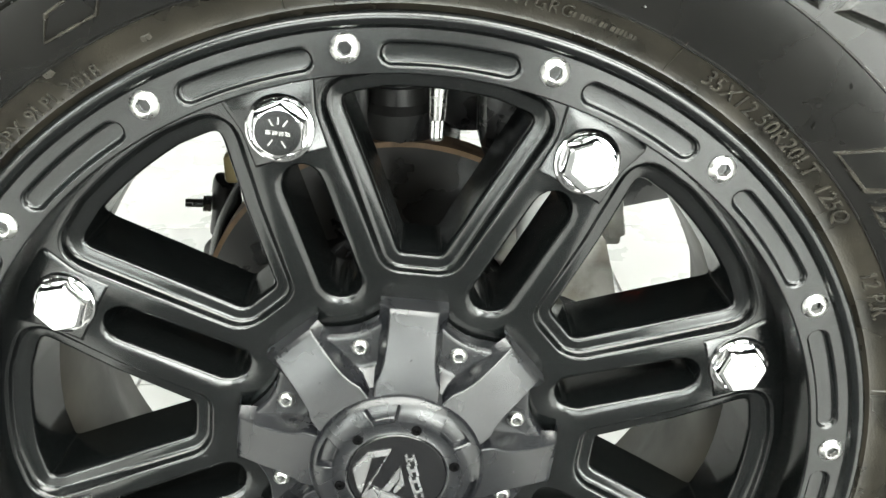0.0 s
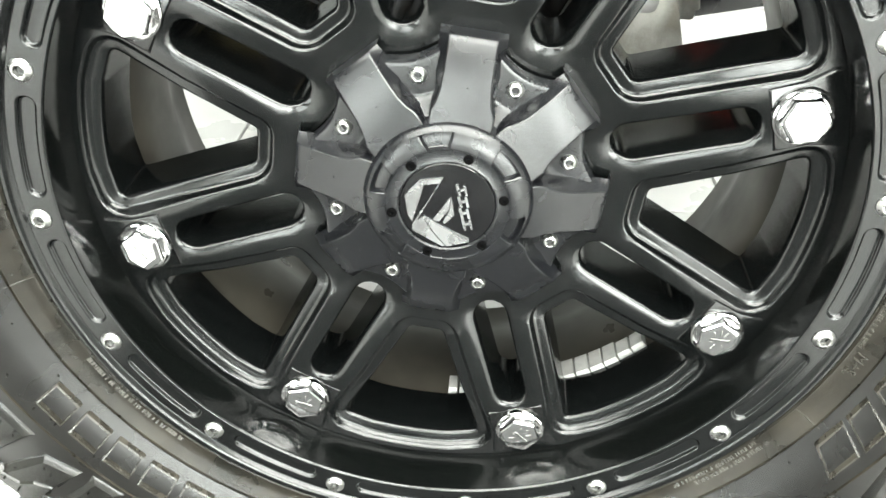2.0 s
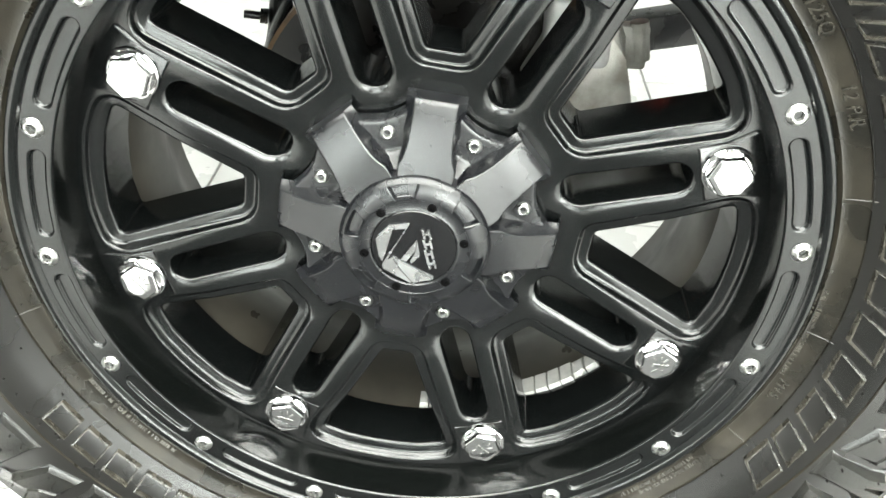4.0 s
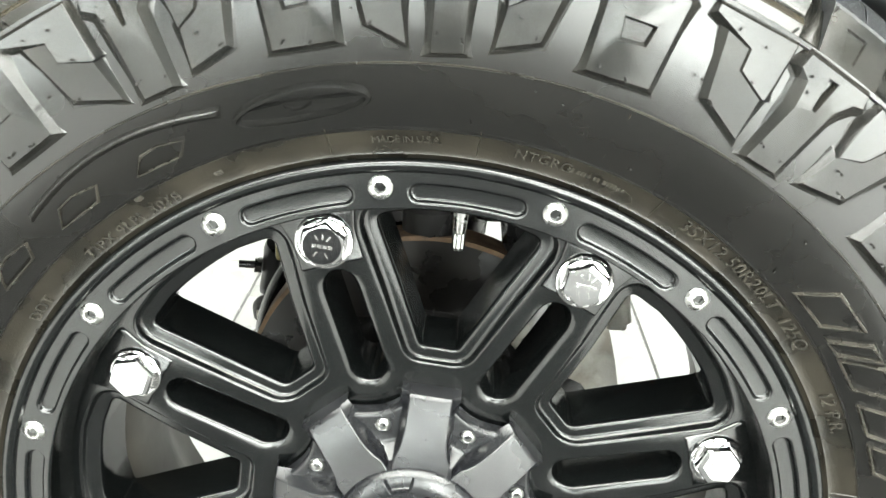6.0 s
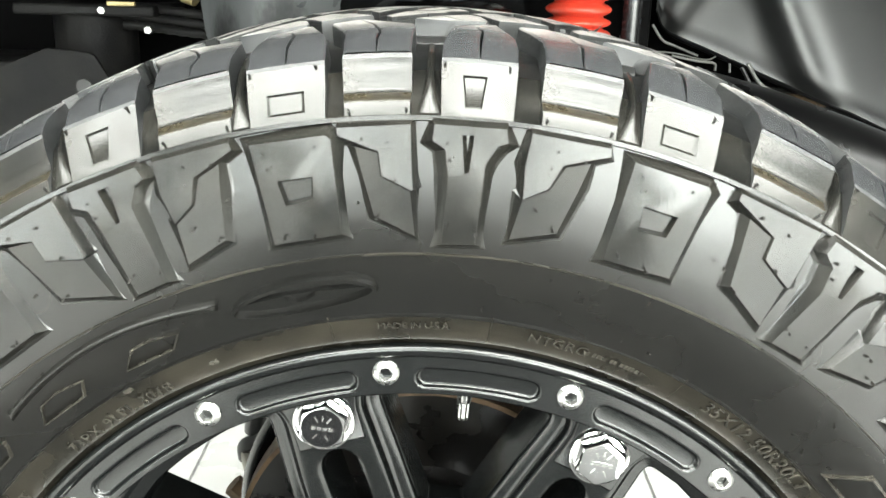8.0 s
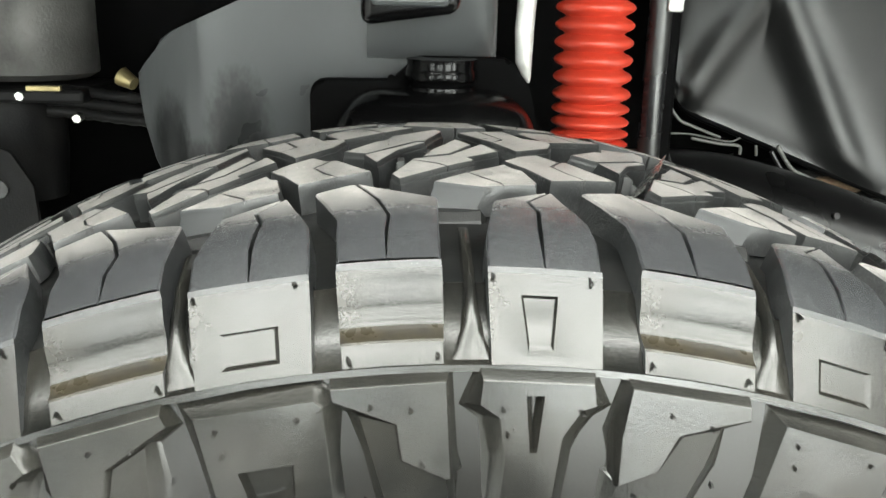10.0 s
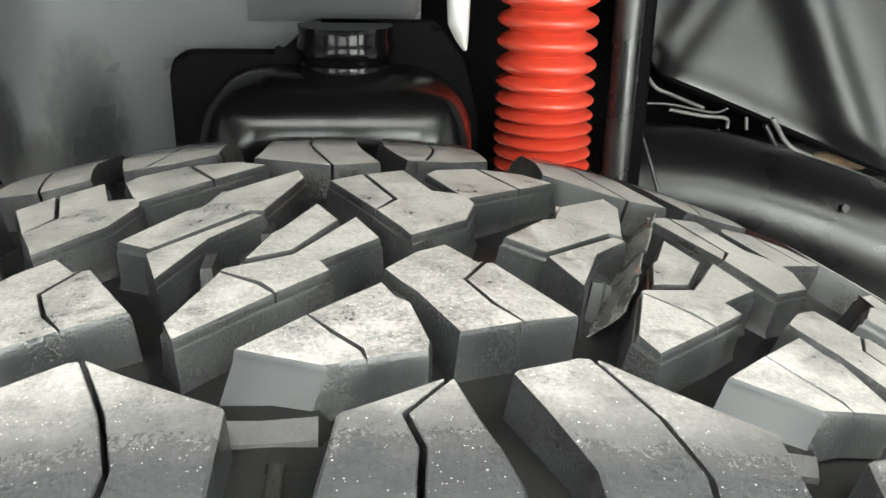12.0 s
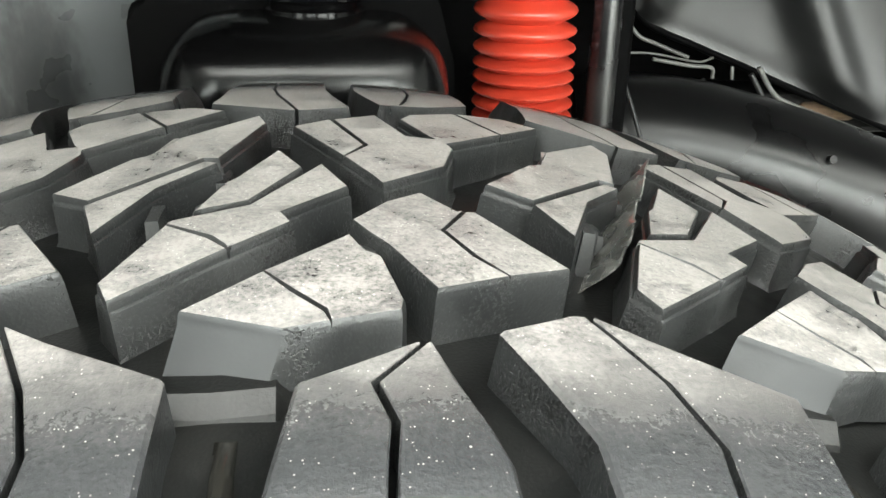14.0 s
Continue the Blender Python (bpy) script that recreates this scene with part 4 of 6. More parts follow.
def spikes(t):
    """The tiny vent stubs left on the lugs and the wall by the mould."""
    bm = bmesh.new()
    rnd = random.Random(9)

    def stub(deg, r, y, out):
        base = pol(deg, r, y)
        side = Vector((rnd.uniform(-1, 1), 0, rnd.uniform(-1, 1))).normalized()
        tip = base + out * rnd.uniform(0.0014, 0.0028) + side * rnd.uniform(0, 0.001)
        u = out.orthogonal().normalized() * 0.001
        w = out.cross(u).normalized() * 0.001
        ring = [bm.verts.new(base - out * 0.0005 + u * c + w * s) for c, s in ((1, 0), (-0.5, 0.87), (-0.5, -0.87))]
        ring2 = [bm.verts.new(tip + (u * c + w * s) * 0.7) for c, s in ((1, 0), (-0.5, 0.87), (-0.5, -0.87))]
        bridge(bm, ring, ring2)
        bm.faces.new(ring2)

    out = Vector((0, -1, 0))
    for angles, sizes, flat in ((FLATS, FLAT_W, True), (BANDS, BAND_W, False)):
        for a, k in zip(angles, sizes):
            if flat:
                for d, r in ((2.25, 0.4208), (-1.9, 0.4206)):
                    stub(a + d * k, r, -0.1385, out)
                for d, r in ((1.9, 0.387), (-1.6, 0.387), (1.6, 0.347), (-0.6, 0.345), (1.7, 0.38)):
                    stub(a + d * k, r, side_y(r) - 0.0065, out)
            else:
                for d in (2.2, -2.2):
                    stub(a + d * k, 0.4012, -0.1548, out)
                for d, r in ((1.2, 0.389), (-0.8, 0.387), (-1.3, 0.37), (0.4, 0.352), (1.9, 0.36)):
                    stub(a + d * k, r, side_y(r) - 0.0065, out)
    for _ in range(60):
        r = rnd.choice((0.3, 0.302, 0.3225, 0.325))
        stub(rnd.uniform(0, 360), r, side_y(r), out)
    tagged(part("vent_stub", bm, M_LUG, t, "tiny rubber vent stubs", HUB), kind="stuff")


def tyre():
    t = thing("tire", "large black mud-terrain tire with chunky lugs and dusty tread", "tire")
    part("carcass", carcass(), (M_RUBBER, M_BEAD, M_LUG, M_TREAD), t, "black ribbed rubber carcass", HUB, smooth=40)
    kinds = crown_kinds()
    posts = []
    for deg, y, w, l, top in ((6.05, -24.4, 3.4, 5.5, 0.4352), (4.36, -1.2, 3.4, 5.5, 0.4358), (0.0, -50.5, 3.4, 8.0, 0.4362), (-6.75, -28.5, 3.2, 11.0, 0.4372), (-8.35, -2.5, 3.2, 11.0, 0.4362), (-7.7, -14.0, 2.6, 16.0, 0.4325)):
        bm = bmesh.new()
        lo, hi = [], []
        for sx, sy in ((1, 1), (-1, 1), (-1, -1), (1, -1)):
            lo.append(bm.verts.new(pol(deg + sx * w / 438.0 / RAD * 0.6, 0.426, (y + sy * l * 0.6) / 1000)))
            hi.append(bm.verts.new(pol(deg + sx * w / 438.0 / RAD * 0.45, top, (y + sy * l * 0.45) / 1000)))
        bridge(bm, lo, hi)
        bm.faces.new(hi)
        me = bpy.data.meshes.new("tie_bar")
        bmesh.ops.recalc_face_normals(bm, faces=bm.faces)
        bm.to_mesh(me)
        bm.free()
        me.materials.append(M_FLANK)
        posts.append(me)
    far = far_shoulder_kinds()
    bm = bmesh.new()
    rows = []
    for y, r in ((-78, 0.4255), (-84, 0.4292), (-89, 0.4290), (-92.5, 0.4262), (-94, 0.4235)):
        rows.append([bm.verts.new(pol(d, r - e, y / 1000)) for d, e in ((5.3, 0.003), (5.0, 0.0), (3.6, 0.0006), (2.2, 0.0), (1.9, 0.003))])
    for p, q in zip(rows, rows[1:]):
        bridge(bm, p, q, closed=False)
    step = bpy.data.meshes.new("tie_bar")
    bmesh.ops.recalc_face_normals(bm, faces=bm.faces)
    bm.to_mesh(step)
    bm.free()
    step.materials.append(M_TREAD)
    posts.append(step)
    for a, k in zip(CROWNS, CROWN_W):
        at = spin_at(a) @ Matrix.Diagonal((1, 1, k, 1))
        for me in posts:
            part("tie_bar", None, None, t, at=at, mesh=me)
        for me in kinds:
            part("tread_block", None, None, t, at=at, mesh=me)
        for me in far:
            part("shoulder_block", None, None, t, at=at, mesh=me)
    flats, bands = [shoulder_mesh(False, True), shoulder_mesh(False, False)], shoulder_mesh(True)
    lugs = lug_meshes()
    for angles, sizes, row in ((FLATS, FLAT_W, flats), (BANDS, BAND_W, [bands, bands])):
        for i, (a, k) in enumerate(zip(angles, sizes)):
            wide = Matrix.Diagonal((1, 1, k, 1))
            part("shoulder_block", None, None, t, at=spin_at(a) @ wide, mesh=row[i % 2])
            kind = ("pit" if i % 2 else "notch") if row is flats else ("left" if i % 2 else "right")
            part("sidewall_lug", None, None, t, at=spin_at(a) @ wide, mesh=lugs[kind])
    # the thin fin in the gap before each flat block
    bm = bmesh.new()
    rows = []
    for y, r, w, up in ((-0.098, 0.4252, 0.16, 0.0), (-0.106, 0.4243, 0.18, 0.0035), (-0.125, 0.4190, 0.2, 0.0042), (-0.138, 0.4120, 0.22, 0.004), (-0.146, 0.4062, 0.34, 0.003), (-0.152, 0.4008, 0.55, 0.0012), (-0.1545, 0.3993, 0.6, 0.0)):
        c = Vector((0.55, 0.83)) * up
        rows.append([bm.verts.new(pol(d, r + h * c.y, y - h * c.x)) for d, h in ((-w * 1.5, -0.2), (-w, 0.7), (0, 1.0), (w, 0.7), (w * 1.5, -0.2))])
    for a, b in zip(rows, rows[1:]):
        bridge(bm, a, b, closed=False)
    fin = None
    for a, k in zip(FLATS, FLAT_W):
        at = spin_at(a + 2.45 * k + 0.72)
        if fin is None:
            fin = part("groove_fin", bm, M_LUG, t, "", at, smooth=60).data
        else:
            part("groove_fin", None, None, t, at=at, mesh=fin)
    lettering(t)
    spikes(t)
    return t


tyre()


def film_strip():
    """A rumpled strip of plastic film that stands on edge in a groove of the crown."""
    t = thing("plastic_film", "rumpled strip of dusty clear plastic film stuck in the tread", "plastic film")
    rnd = random.Random(12)
    bm = bmesh.new()
    sides = ([], [])
    n = 15
    for k in range(n):
        y = -44.0 + 61.0 * k / (n - 1)
        deg = float(np.interp(y, (-44, -4, 17), (80.2, 77.95, 76.9))) + rnd.uniform(-0.07, 0.07)
        top = float(np.interp(y, (-44, -36, -20, 0, 12, 17), (0.4345, 0.4375, 0.4385, 0.4395, 0.4432, 0.4440))) + rnd.uniform(-0.0012, 0.0012)
        bend = [rnd.uniform(-0.1, 0.1) for _ in range(4)] + [0.0]
        for col, off in zip(sides, (0.035, -0.035)):
            col.append([bm.verts.new(pol(deg + off + b * 0.9 + 0.35 - 1.1 * f, 0.4262 + (top - 0.4262) * f, y / 1000)) for f, b in zip((1.0, 0.78, 0.52, 0.26, 0.0), bend)])
    for a, b in zip(sides[0], sides[0][1:]):
        bridge(bm, a, b, closed=False)
    for a, b in zip(sides[1], sides[1][1:]):
        bridge(bm, b, a, closed=False)
    bridge(bm, [c[0] for c in sides[0]], [c[0] for c in sides[1]], closed=False)
    for k in (0, -1):
        bridge(bm, sides[0][k], sides[1][k], closed=False)
    part("strip", bm, M_FILM, t, at=HUB, smooth=50)


film_strip()


# ---- the alloy wheel ----
SPOKE0 = 105.75            # angle of the first spoke
LIP0 = 94.5                # angle of the first lip bolt
FACE = -0.093              # plane of the spokes


def window_loop():
    """The opening between two spokes, about the angle 0: (radial, tangential) in metres; the spokes widen towards the hub."""
    c, s, w = math.cos(22.5 * RAD), math.sin(22.5 * RAD), 0.0278
    ri, yi, ro = 0.1218, 0.0162, 0.2325
    to = math.sqrt(ro * ro - w * w)
    xo, yo = to * c + w * s, to * s - w * c
    n = 14
    a = math.atan2(yo, xo)
    arc = [(ro * math.cos(a * 0.5 * (1 - 2 * k / n)), ro * math.sin(a * 0.5 * (1 - 2 * k / n)), 0) for k in range(n + 1)]
    arc = [(xo * 0.99, yo * 0.99, 0.03)] + arc + [(xo * 0.99, -yo * 0.99, 0.03)]
    xm, ym = (ri + xo) / 2, (yi + yo) / 2
    corners = arc + [(xm, -ym + 0.0008, 0), (ri, -yi, 0.013), (ri, 0.0, 0), (ri, yi, 0.013), (xm, ym - 0.0008, 0)]
    return rounded(corners, 7)


def spoke_mesh():
    """One eighth of the wheel's face: a spoke with its slot and half of the stepped opening at each side."""
    bm = bmesh.new()
    loop = window_loop()
    steps = [(-0.0066, 0.0), (-0.0059, 0.0002), (-0.0052, 0.0007), (-0.0046, 0.0016), (-0.0041, 0.0028), (-0.0034, 0.0042), (-0.0024, 0.0053), (-0.0012, 0.0059), (0.0, 0.0061), (0.0036, 0.0066), (0.0047, 0.0070), (0.0055, 0.0078), (0.0061, 0.0092), (0.0065, 0.0115), (0.0078, 0.05)]

    def at(v, deg, y):
        c, s = math.cos(deg * RAD), math.sin(deg * RAD)
        return bm.verts.new((v.x * c - v.y * s, y, v.x * s + v.y * c))

    ends = {}
    for side in (1, -1):
        rings = []
        order = [i for i, v in enumerate(loop) if v.y * side <= 1e-7]
        k = max(range(len(order)), key=lambda i: (order[i] - order[i - 1]) % len(loop))
        order = order[k:] + order[:k]
        if loop[order[0]].x < loop[order[-1]].x:
            order.reverse()
        for d, depth in steps:
            lp = inset2d(loop, d)
            seq = [lp[i] for i in order]
            seq = [Vector((seq[0].x, 0.0))] + seq + [Vector((seq[-1].x, 0.0))]
            rings.append([at(v, side * 22.5, FACE + depth) for v in seq])
        for a, b in zip(rings, rings[1:]):
            bridge(bm, a, b, closed=False)
        ends[side] = rings[0]
    # outline of the face
    outer = [bm.verts.new(pol(t, 0.2435, FACE)) for t in np.linspace(22.5, -22.5, 13)]
    inner = [bm.verts.new(pol(t, 0.0835, FACE)) for t in np.linspace(-22.5, 22.5, 15)]
    ring = outer + ends[-1] + inner + ends[1][::-1]
    loops = [ring]
    # the slot
    r0, r1, w = 0.104, 0.1925, 0.0118
    slot = [Vector((r1 - w + w * math.cos(t), w * 0.93 * math.sin(t))) for t in np.linspace(-math.pi / 2, math.pi / 2, 9)] + [Vector((r0 + w - w * math.cos(t), -w * math.sin(t))) for t in np.linspace(-math.pi / 2, math.pi / 2, 9)]
    prev = None
    for d, depth in [(-0.0022, 0.0), (-0.0017, 0.0002), (-0.0011, 0.0006), (-0.0006, 0.0012), (-0.0001, 0.0022), (0.0003, 0.0036), (0.0006, 0.0056), (0.0012, 0.05)]:
        vs = [at(v, 0, FACE + depth) for v in inset2d(slot, d)]
        if prev:
            bridge(bm, prev, vs)
        else:
            loops.append(vs)
        prev = vs
    # the rails swell a little between the slot and the openings
    crest = [at(v, 0, FACE - 0.0016) for v in inset2d(slot, -0.0052)]
    fill_loops(bm, [ring, crest])
    fill_loops(bm, [crest, loops[1]])
    bmesh.ops.remove_doubles(bm, verts=bm.verts, dist=0.00002)
    # the face sinks towards the hub and rounds over a little towards the rim
    for v in bm.verts:
        r = math.hypot(v.co.x, v.co.z)
        u = max(0.0, min(1.0, (0.146 - r) / 0.05))
        v.co.y += 0.0115 * u * u * (3 - 2 * u)
    me = bpy.data.meshes.new("spoke")
    bmesh.ops.recalc_face_normals(bm, faces=bm.faces)
    bm.to_mesh(me)
    bm.free()
    me.materials.append(M_WHEEL)
    me.shade_smooth()
    me.set_sharp_from_angle(angle=radians(60))
    for p in me.polygons:
        if len(p.vertices) == 3 and abs(p.normal.y) > 0.9995:
            p.use_smooth = False
    return me


def lip_mesh():
    """The bolted outer lip with its sixteen shallow pockets."""
    bm = bmesh.new()
    ri, ro, y0 = 0.2445, 0.2655, -0.130
    for k in range(16):
        mid = LIP0 - 11.25 - 22.5 * k
        edges = []
        out = [bm.verts.new(pol(mid + t, ro, y0)) for t in np.linspace(11.25, -11.25, 13)]
        inn = [bm.verts.new(pol(mid + t, ri, y0)) for t in np.linspace(-11.25, 11.25, 13)]
        ring = out + inn
        for i in range(len(ring)):
            edges.append(bm.edges.new((ring[i], ring[(i + 1) % len(ring)])))
        w, rm, span = 0.0059, 0.2534, 7.4
        pocket = []
        for t in np.linspace(span - 1.0, -span + 1.0, 13):
            pocket.append((t, rm + w))
        for a in np.linspace(75, -75, 6):
            pocket.append((-span + 1.0 - w * math.cos(a * RAD) / rm / RAD, rm + w * math.sin(a * RAD)))
        for t in np.linspace(-span + 1.0, span - 1.0, 13):
            pocket.append((t, rm - w))
        for a in np.linspace(-75, 75, 6):
            pocket.append((span - 1.0 + w * math.cos(a * RAD) / rm / RAD, rm + w * math.sin(a * RAD)))
        flat = [Vector((t * RAD * rm, r)) for t, r in pocket]
        prev = None
        for d, depth in [(-0.0010, 0.0), (-0.0004, 0.0001), (0.0002, 0.0005), (0.0007, 0.0013), (0.0011, 0.0021), (0.0017, 0.0026), (0.0026, 0.0027)]:
            vs = [bm.verts.new(pol(mid + v.x / rm / RAD, v.y, y0 + depth)) for v in inset2d(flat, d)]
            if prev:
                bridge(bm, prev, vs)
            else:
                for i in range(len(vs)):
                    edges.append(bm.edges.new((vs[i], vs[(i + 1) % len(vs)])))
            prev = vs
        bm.faces.new(prev)
        bmesh.ops.triangle_fill(bm, edges=edges, use_beauty=True, use_dissolve=False)
    revolve(bm, [(0.2655, -0.130), (0.2662, -0.1306), (0.2668, -0.1322), (0.2685, -0.134), (0.2715, -0.1348), (0.2735, -0.1335), (0.2742, -0.131), (0.2735, -0.127), (0.268, -0.122), (0.258, -0.118)], 192)
    revolve(bm, [(0.2445, -0.130), (0.2438, -0.1296), (0.2434, -0.128)], 192)
    bmesh.ops.remove_doubles(bm, verts=bm.verts, dist=0.00003)
    return bm


def button_bolt():
    bm = bmesh.new()
    revolve(bm, [(0.0072, 0.0005), (0.0072, -0.0006), (0.0062, -0.0018), (0.0048, -0.0026), (0.0042, -0.0028)], 24)
    hexr, rim = hexagon(0.0041, 12), None
    ring = [bm.verts.new((0.0042 * math.cos(2 * math.pi * k / 24), -0.0028, 0.0042 * math.sin(2 * math.pi * k / 24))) for k in range(24)]
    a = [bm.verts.new((v.x * 0.92, -0.0027, v.y * 0.92)) for v in hexr]
    b = [bm.verts.new((v.x * 0.8, 0.001, v.y * 0.8)) for v in hexr]
    bridge(bm, a, b)
    bm.faces.new(b)
    edges = [bm.edges.new((ring[i], ring[(i + 1) % 24])) for i in range(24)] + [bm.edges.get((a[i], a[(i + 1) % 6])) for i in range(6)]
    bmesh.ops.triangle_fill(bm, edges=edges, use_beauty=True, use_dissolve=False)
    bmesh.ops.remove_doubles(bm, verts=bm.verts, dist=0.00002)
    return bm


def flange_bolt():
    """The flange and the hexagon of a large chrome bolt."""
    fl = bmesh.new()
    revolve(fl, [(0.0184, 0.001), (0.0184, -0.0018), (0.0180, -0.0030), (0.0170, -0.0035), (0.0160, -0.0026), (0.0145, -0.0022), (0.001, -0.0022)], 40)
    hd = bmesh.new()
    n = 48
    rows = []
    for r_hex, r_circ, y in ((0.0154, 0.03, 0.0), (0.0154, 0.03, -0.0080), (0.0151, 0.03, -0.0090), (0.0144, 0.0141, -0.0098), (0.0132, 0.0131, -0.0100), (0.0100, 0.0115, -0.0100), (0.0015, 0.0015, -0.0100)):
        ring = []
        for k in range(n):
            a = 2 * math.pi * k / n
            m = (a + math.pi / 6) % (math.pi / 3) - math.pi / 6
            ring.append(hd.verts.new((min(r_hex * math.cos(math.pi / 6) / math.cos(m), r_circ) * math.cos(a), y, min(r_hex * math.cos(math.pi / 6) / math.cos(m), r_circ) * math.sin(a))))
        rows.append(ring)
    for a, b in zip(rows, rows[1:]):
        bridge(hd, a, b)
    hd.faces.new(rows[-1])
    return fl, hd


def bar(bm, a, b, w, y0, y1):
    """A flat raised stroke between two points of a face."""
    a, b = Vector(a), Vector(b)
    d = (b - a).normalized() * 1.0
    s = Vector((-d.y, d.x)) * w / 2
    lo = [bm.verts.new((p.x, y0, p.y)) for p in (a - s, b - s, b + s, a + s)]
    hi = [bm.verts.new((p.x, y1, p.y)) for p in (a - s, b - s, b + s, a + s)]
    bridge(bm, lo, hi)
    bm.faces.new(hi)


def plate(bm, pts, y0, y1):
    """A flat raised polygon on a face."""
    lo, hi = [bm.verts.new((x, y0, z)) for x, z in pts], [bm.verts.new((x, y1, z)) for x, z in pts]
    bridge(bm, lo, hi)
    bm.faces.new(hi)


def hub_cap(w):
    """Eight-armed hub cap with its dome, screws and emblem."""
    bm = bmesh.new()
    # the plate in the valleys, scalloped between the arms
    rows = []
    n = 128
    for f, y in ((0.50, -0.1105), (0.60, -0.1075), (0.66, -0.1015), (0.70, -0.0975), (0.725, -0.0955), (0.75, -0.0950), (0.96, -0.0966), (0.985, -0.0959), (1.0, -0.0942), (1.0, -0.085)):
        ring = []
        for k in range(n):
            a = 360.0 * k / n
            d = abs((a + 22.5) % 45 - 22.5) / 22.5      # 0 on an arm, 1 in the middle of a valley
            ro = 0.0975 - 0.0115 * (1 - (1 - max(0.0, d - 0.28) / 0.72) ** 2)
            ring.append(bm.verts.new(pol(a, ro * f, y)))
        rows.append(ring)
    for a, b in zip(rows, rows[1:]):
        bridge(bm, a, b)
    cap = part("hub_cap", bm, M_CAP, w, "satin black eight-armed hub cap", HUB @ Matrix.Rotation(-(SPOKE0 - 22.5) * RAD, 4, "Y"), smooth=30)
    arm = bmesh.new()
    secs = []
    tan = math.tan(22.5 * RAD)
    for r, y in ((0.045, -0.1166), (0.052, -0.1150), (0.0575, -0.1136), (0.0625, -0.1122), (0.07, -0.1100), (0.077, -0.1075), (0.084, -0.1047), (0.09, -0.1020), (0.0958, -0.0992), (0.0978, -0.0981), (0.0988, -0.0970), (0.0992, -0.0955), (0.0996, -0.08)):
        hw = min(float(np.interp(r, (0.0575, 0.0625, 0.07, 0.08), (0.0188, 0.0166, 0.0150, 0.0144))), r * tan - 0.0005)
        low = max(y + 0.001, -0.0925)
        foot = min(0.0058, max(0.0008, (r - 0.056) * 0.3), r * tan - hw)
        vs = [(-hw - foot, low), (-hw - 0.0005, y + 0.0014), (-hw - 0.0001, y + 0.0005), (-hw + 0.0007, y), (0, y - 0.0002), (hw - 0.0007, y), (hw + 0.0001, y + 0.0005), (hw + 0.0005, y + 0.0014), (hw + foot, low)]
        secs.append([arm.verts.new((r, yy, t)) for t, yy in vs])
    for a, b in zip(secs, secs[1:]):
        bridge(arm, a, b, closed=False)
    me = bpy.data.meshes.new("arm")
    bmesh.ops.recalc_face_normals(arm, faces=arm.faces)
    arm.to_mesh(me)
    arm.free()
    me.materials.append(M_CAP)
    me.shade_smooth()
    me.set_sharp_from_angle(angle=radians(25))
    for k in range(8):
        part("arm", None, None, cap, at=spin_at(SPOKE0 - 22.5 - 45 * k), mesh=me)
    # dome with six scoops
    bm = bmesh.new()
    skin = [(0.0535, -0.112), (0.0528, -0.1155), (0.0516, -0.1176), (0.0503, -0.1189), (0.0494, -0.1196), (0.048, -0.1205), (0.046, -0.1215), (0.0445, -0.1222), (0.042, -0.1228), (0.040, -0.1231), (0.0392, -0.1232), (0.0384, -0.1232), (0.038, -0.1226)]
    rows = []
    for r, sunk in ((0.0535, 0), (0.0528, 0), (0.0516, 0), (0.0503, 0), (0.0494, 0), (0.0489, 0), (0.0485, 0.25), (0.0478, 1), (0.046, 1), (0.0445, 1), (0.042, 1), (0.0398, 1), (0.0392, 0.9), (0.0387, 0), (0.0384, 0), (0.038, 0)):
        y = float(np.interp(r, [p[0] for p in skin[::-1]], [p[1] for p in skin[::-1]]))
        half = 9.6 + (r - 0.0385) * 330.0
        ring = []
        for k in range(6):
            for d, deep in ((-26, 0), (-20, 0), (-half - 0.9, 0), (-half, 0.12), (-half + 1.3, 1), (-half * 0.5, 1), (0, 1), (half * 0.5, 1), (half - 1.3, 1), (half, 0.12), (half + 0.9, 0), (20, 0), (26, 0)):
                ring.append(bm.verts.new(pol(99.5 + 60 * k + d, r, y + 0.0042 * deep * sunk)))
        rows.append(ring)
    rows.insert(0, [bm.verts.new((v.co.x, -0.1, v.co.z)) for v in rows[0]])
    for a, b in zip(rows, rows[1:]):
        bridge(bm, a, b)
    part("dome", bm, M_CAP, cap, "satin black dome with six scoops", HUB, smooth=28)
    bm = bmesh.new()
    revolve(bm, [(0.0386, -0.117), (0.0384, -0.1222), (0.038, -0.1226), (0.0325, -0.1228), (0.031, -0.1234), (0.0300, -0.1226), (0.0297, -0.1205)], 96)
    part("screw_ring", bm, M_CAP, cap, "satin ring for the small screws", HUB, smooth=28)
    bm = bmesh.new()
    revolve(bm, [(0.0298, -0.1195), (0.0298, -0.1222), (0.029, -0.1229), (0.022, -0.1238), (0.012, -0.1243), (0.0005, -0.1245)], 64)
    part("emblem_disc", bm, M_DISC, cap, "glossy black centre disc", HUB, smooth=30)
    bm = bmesh.new()
    y0, y1 = -0.123, -0.1252
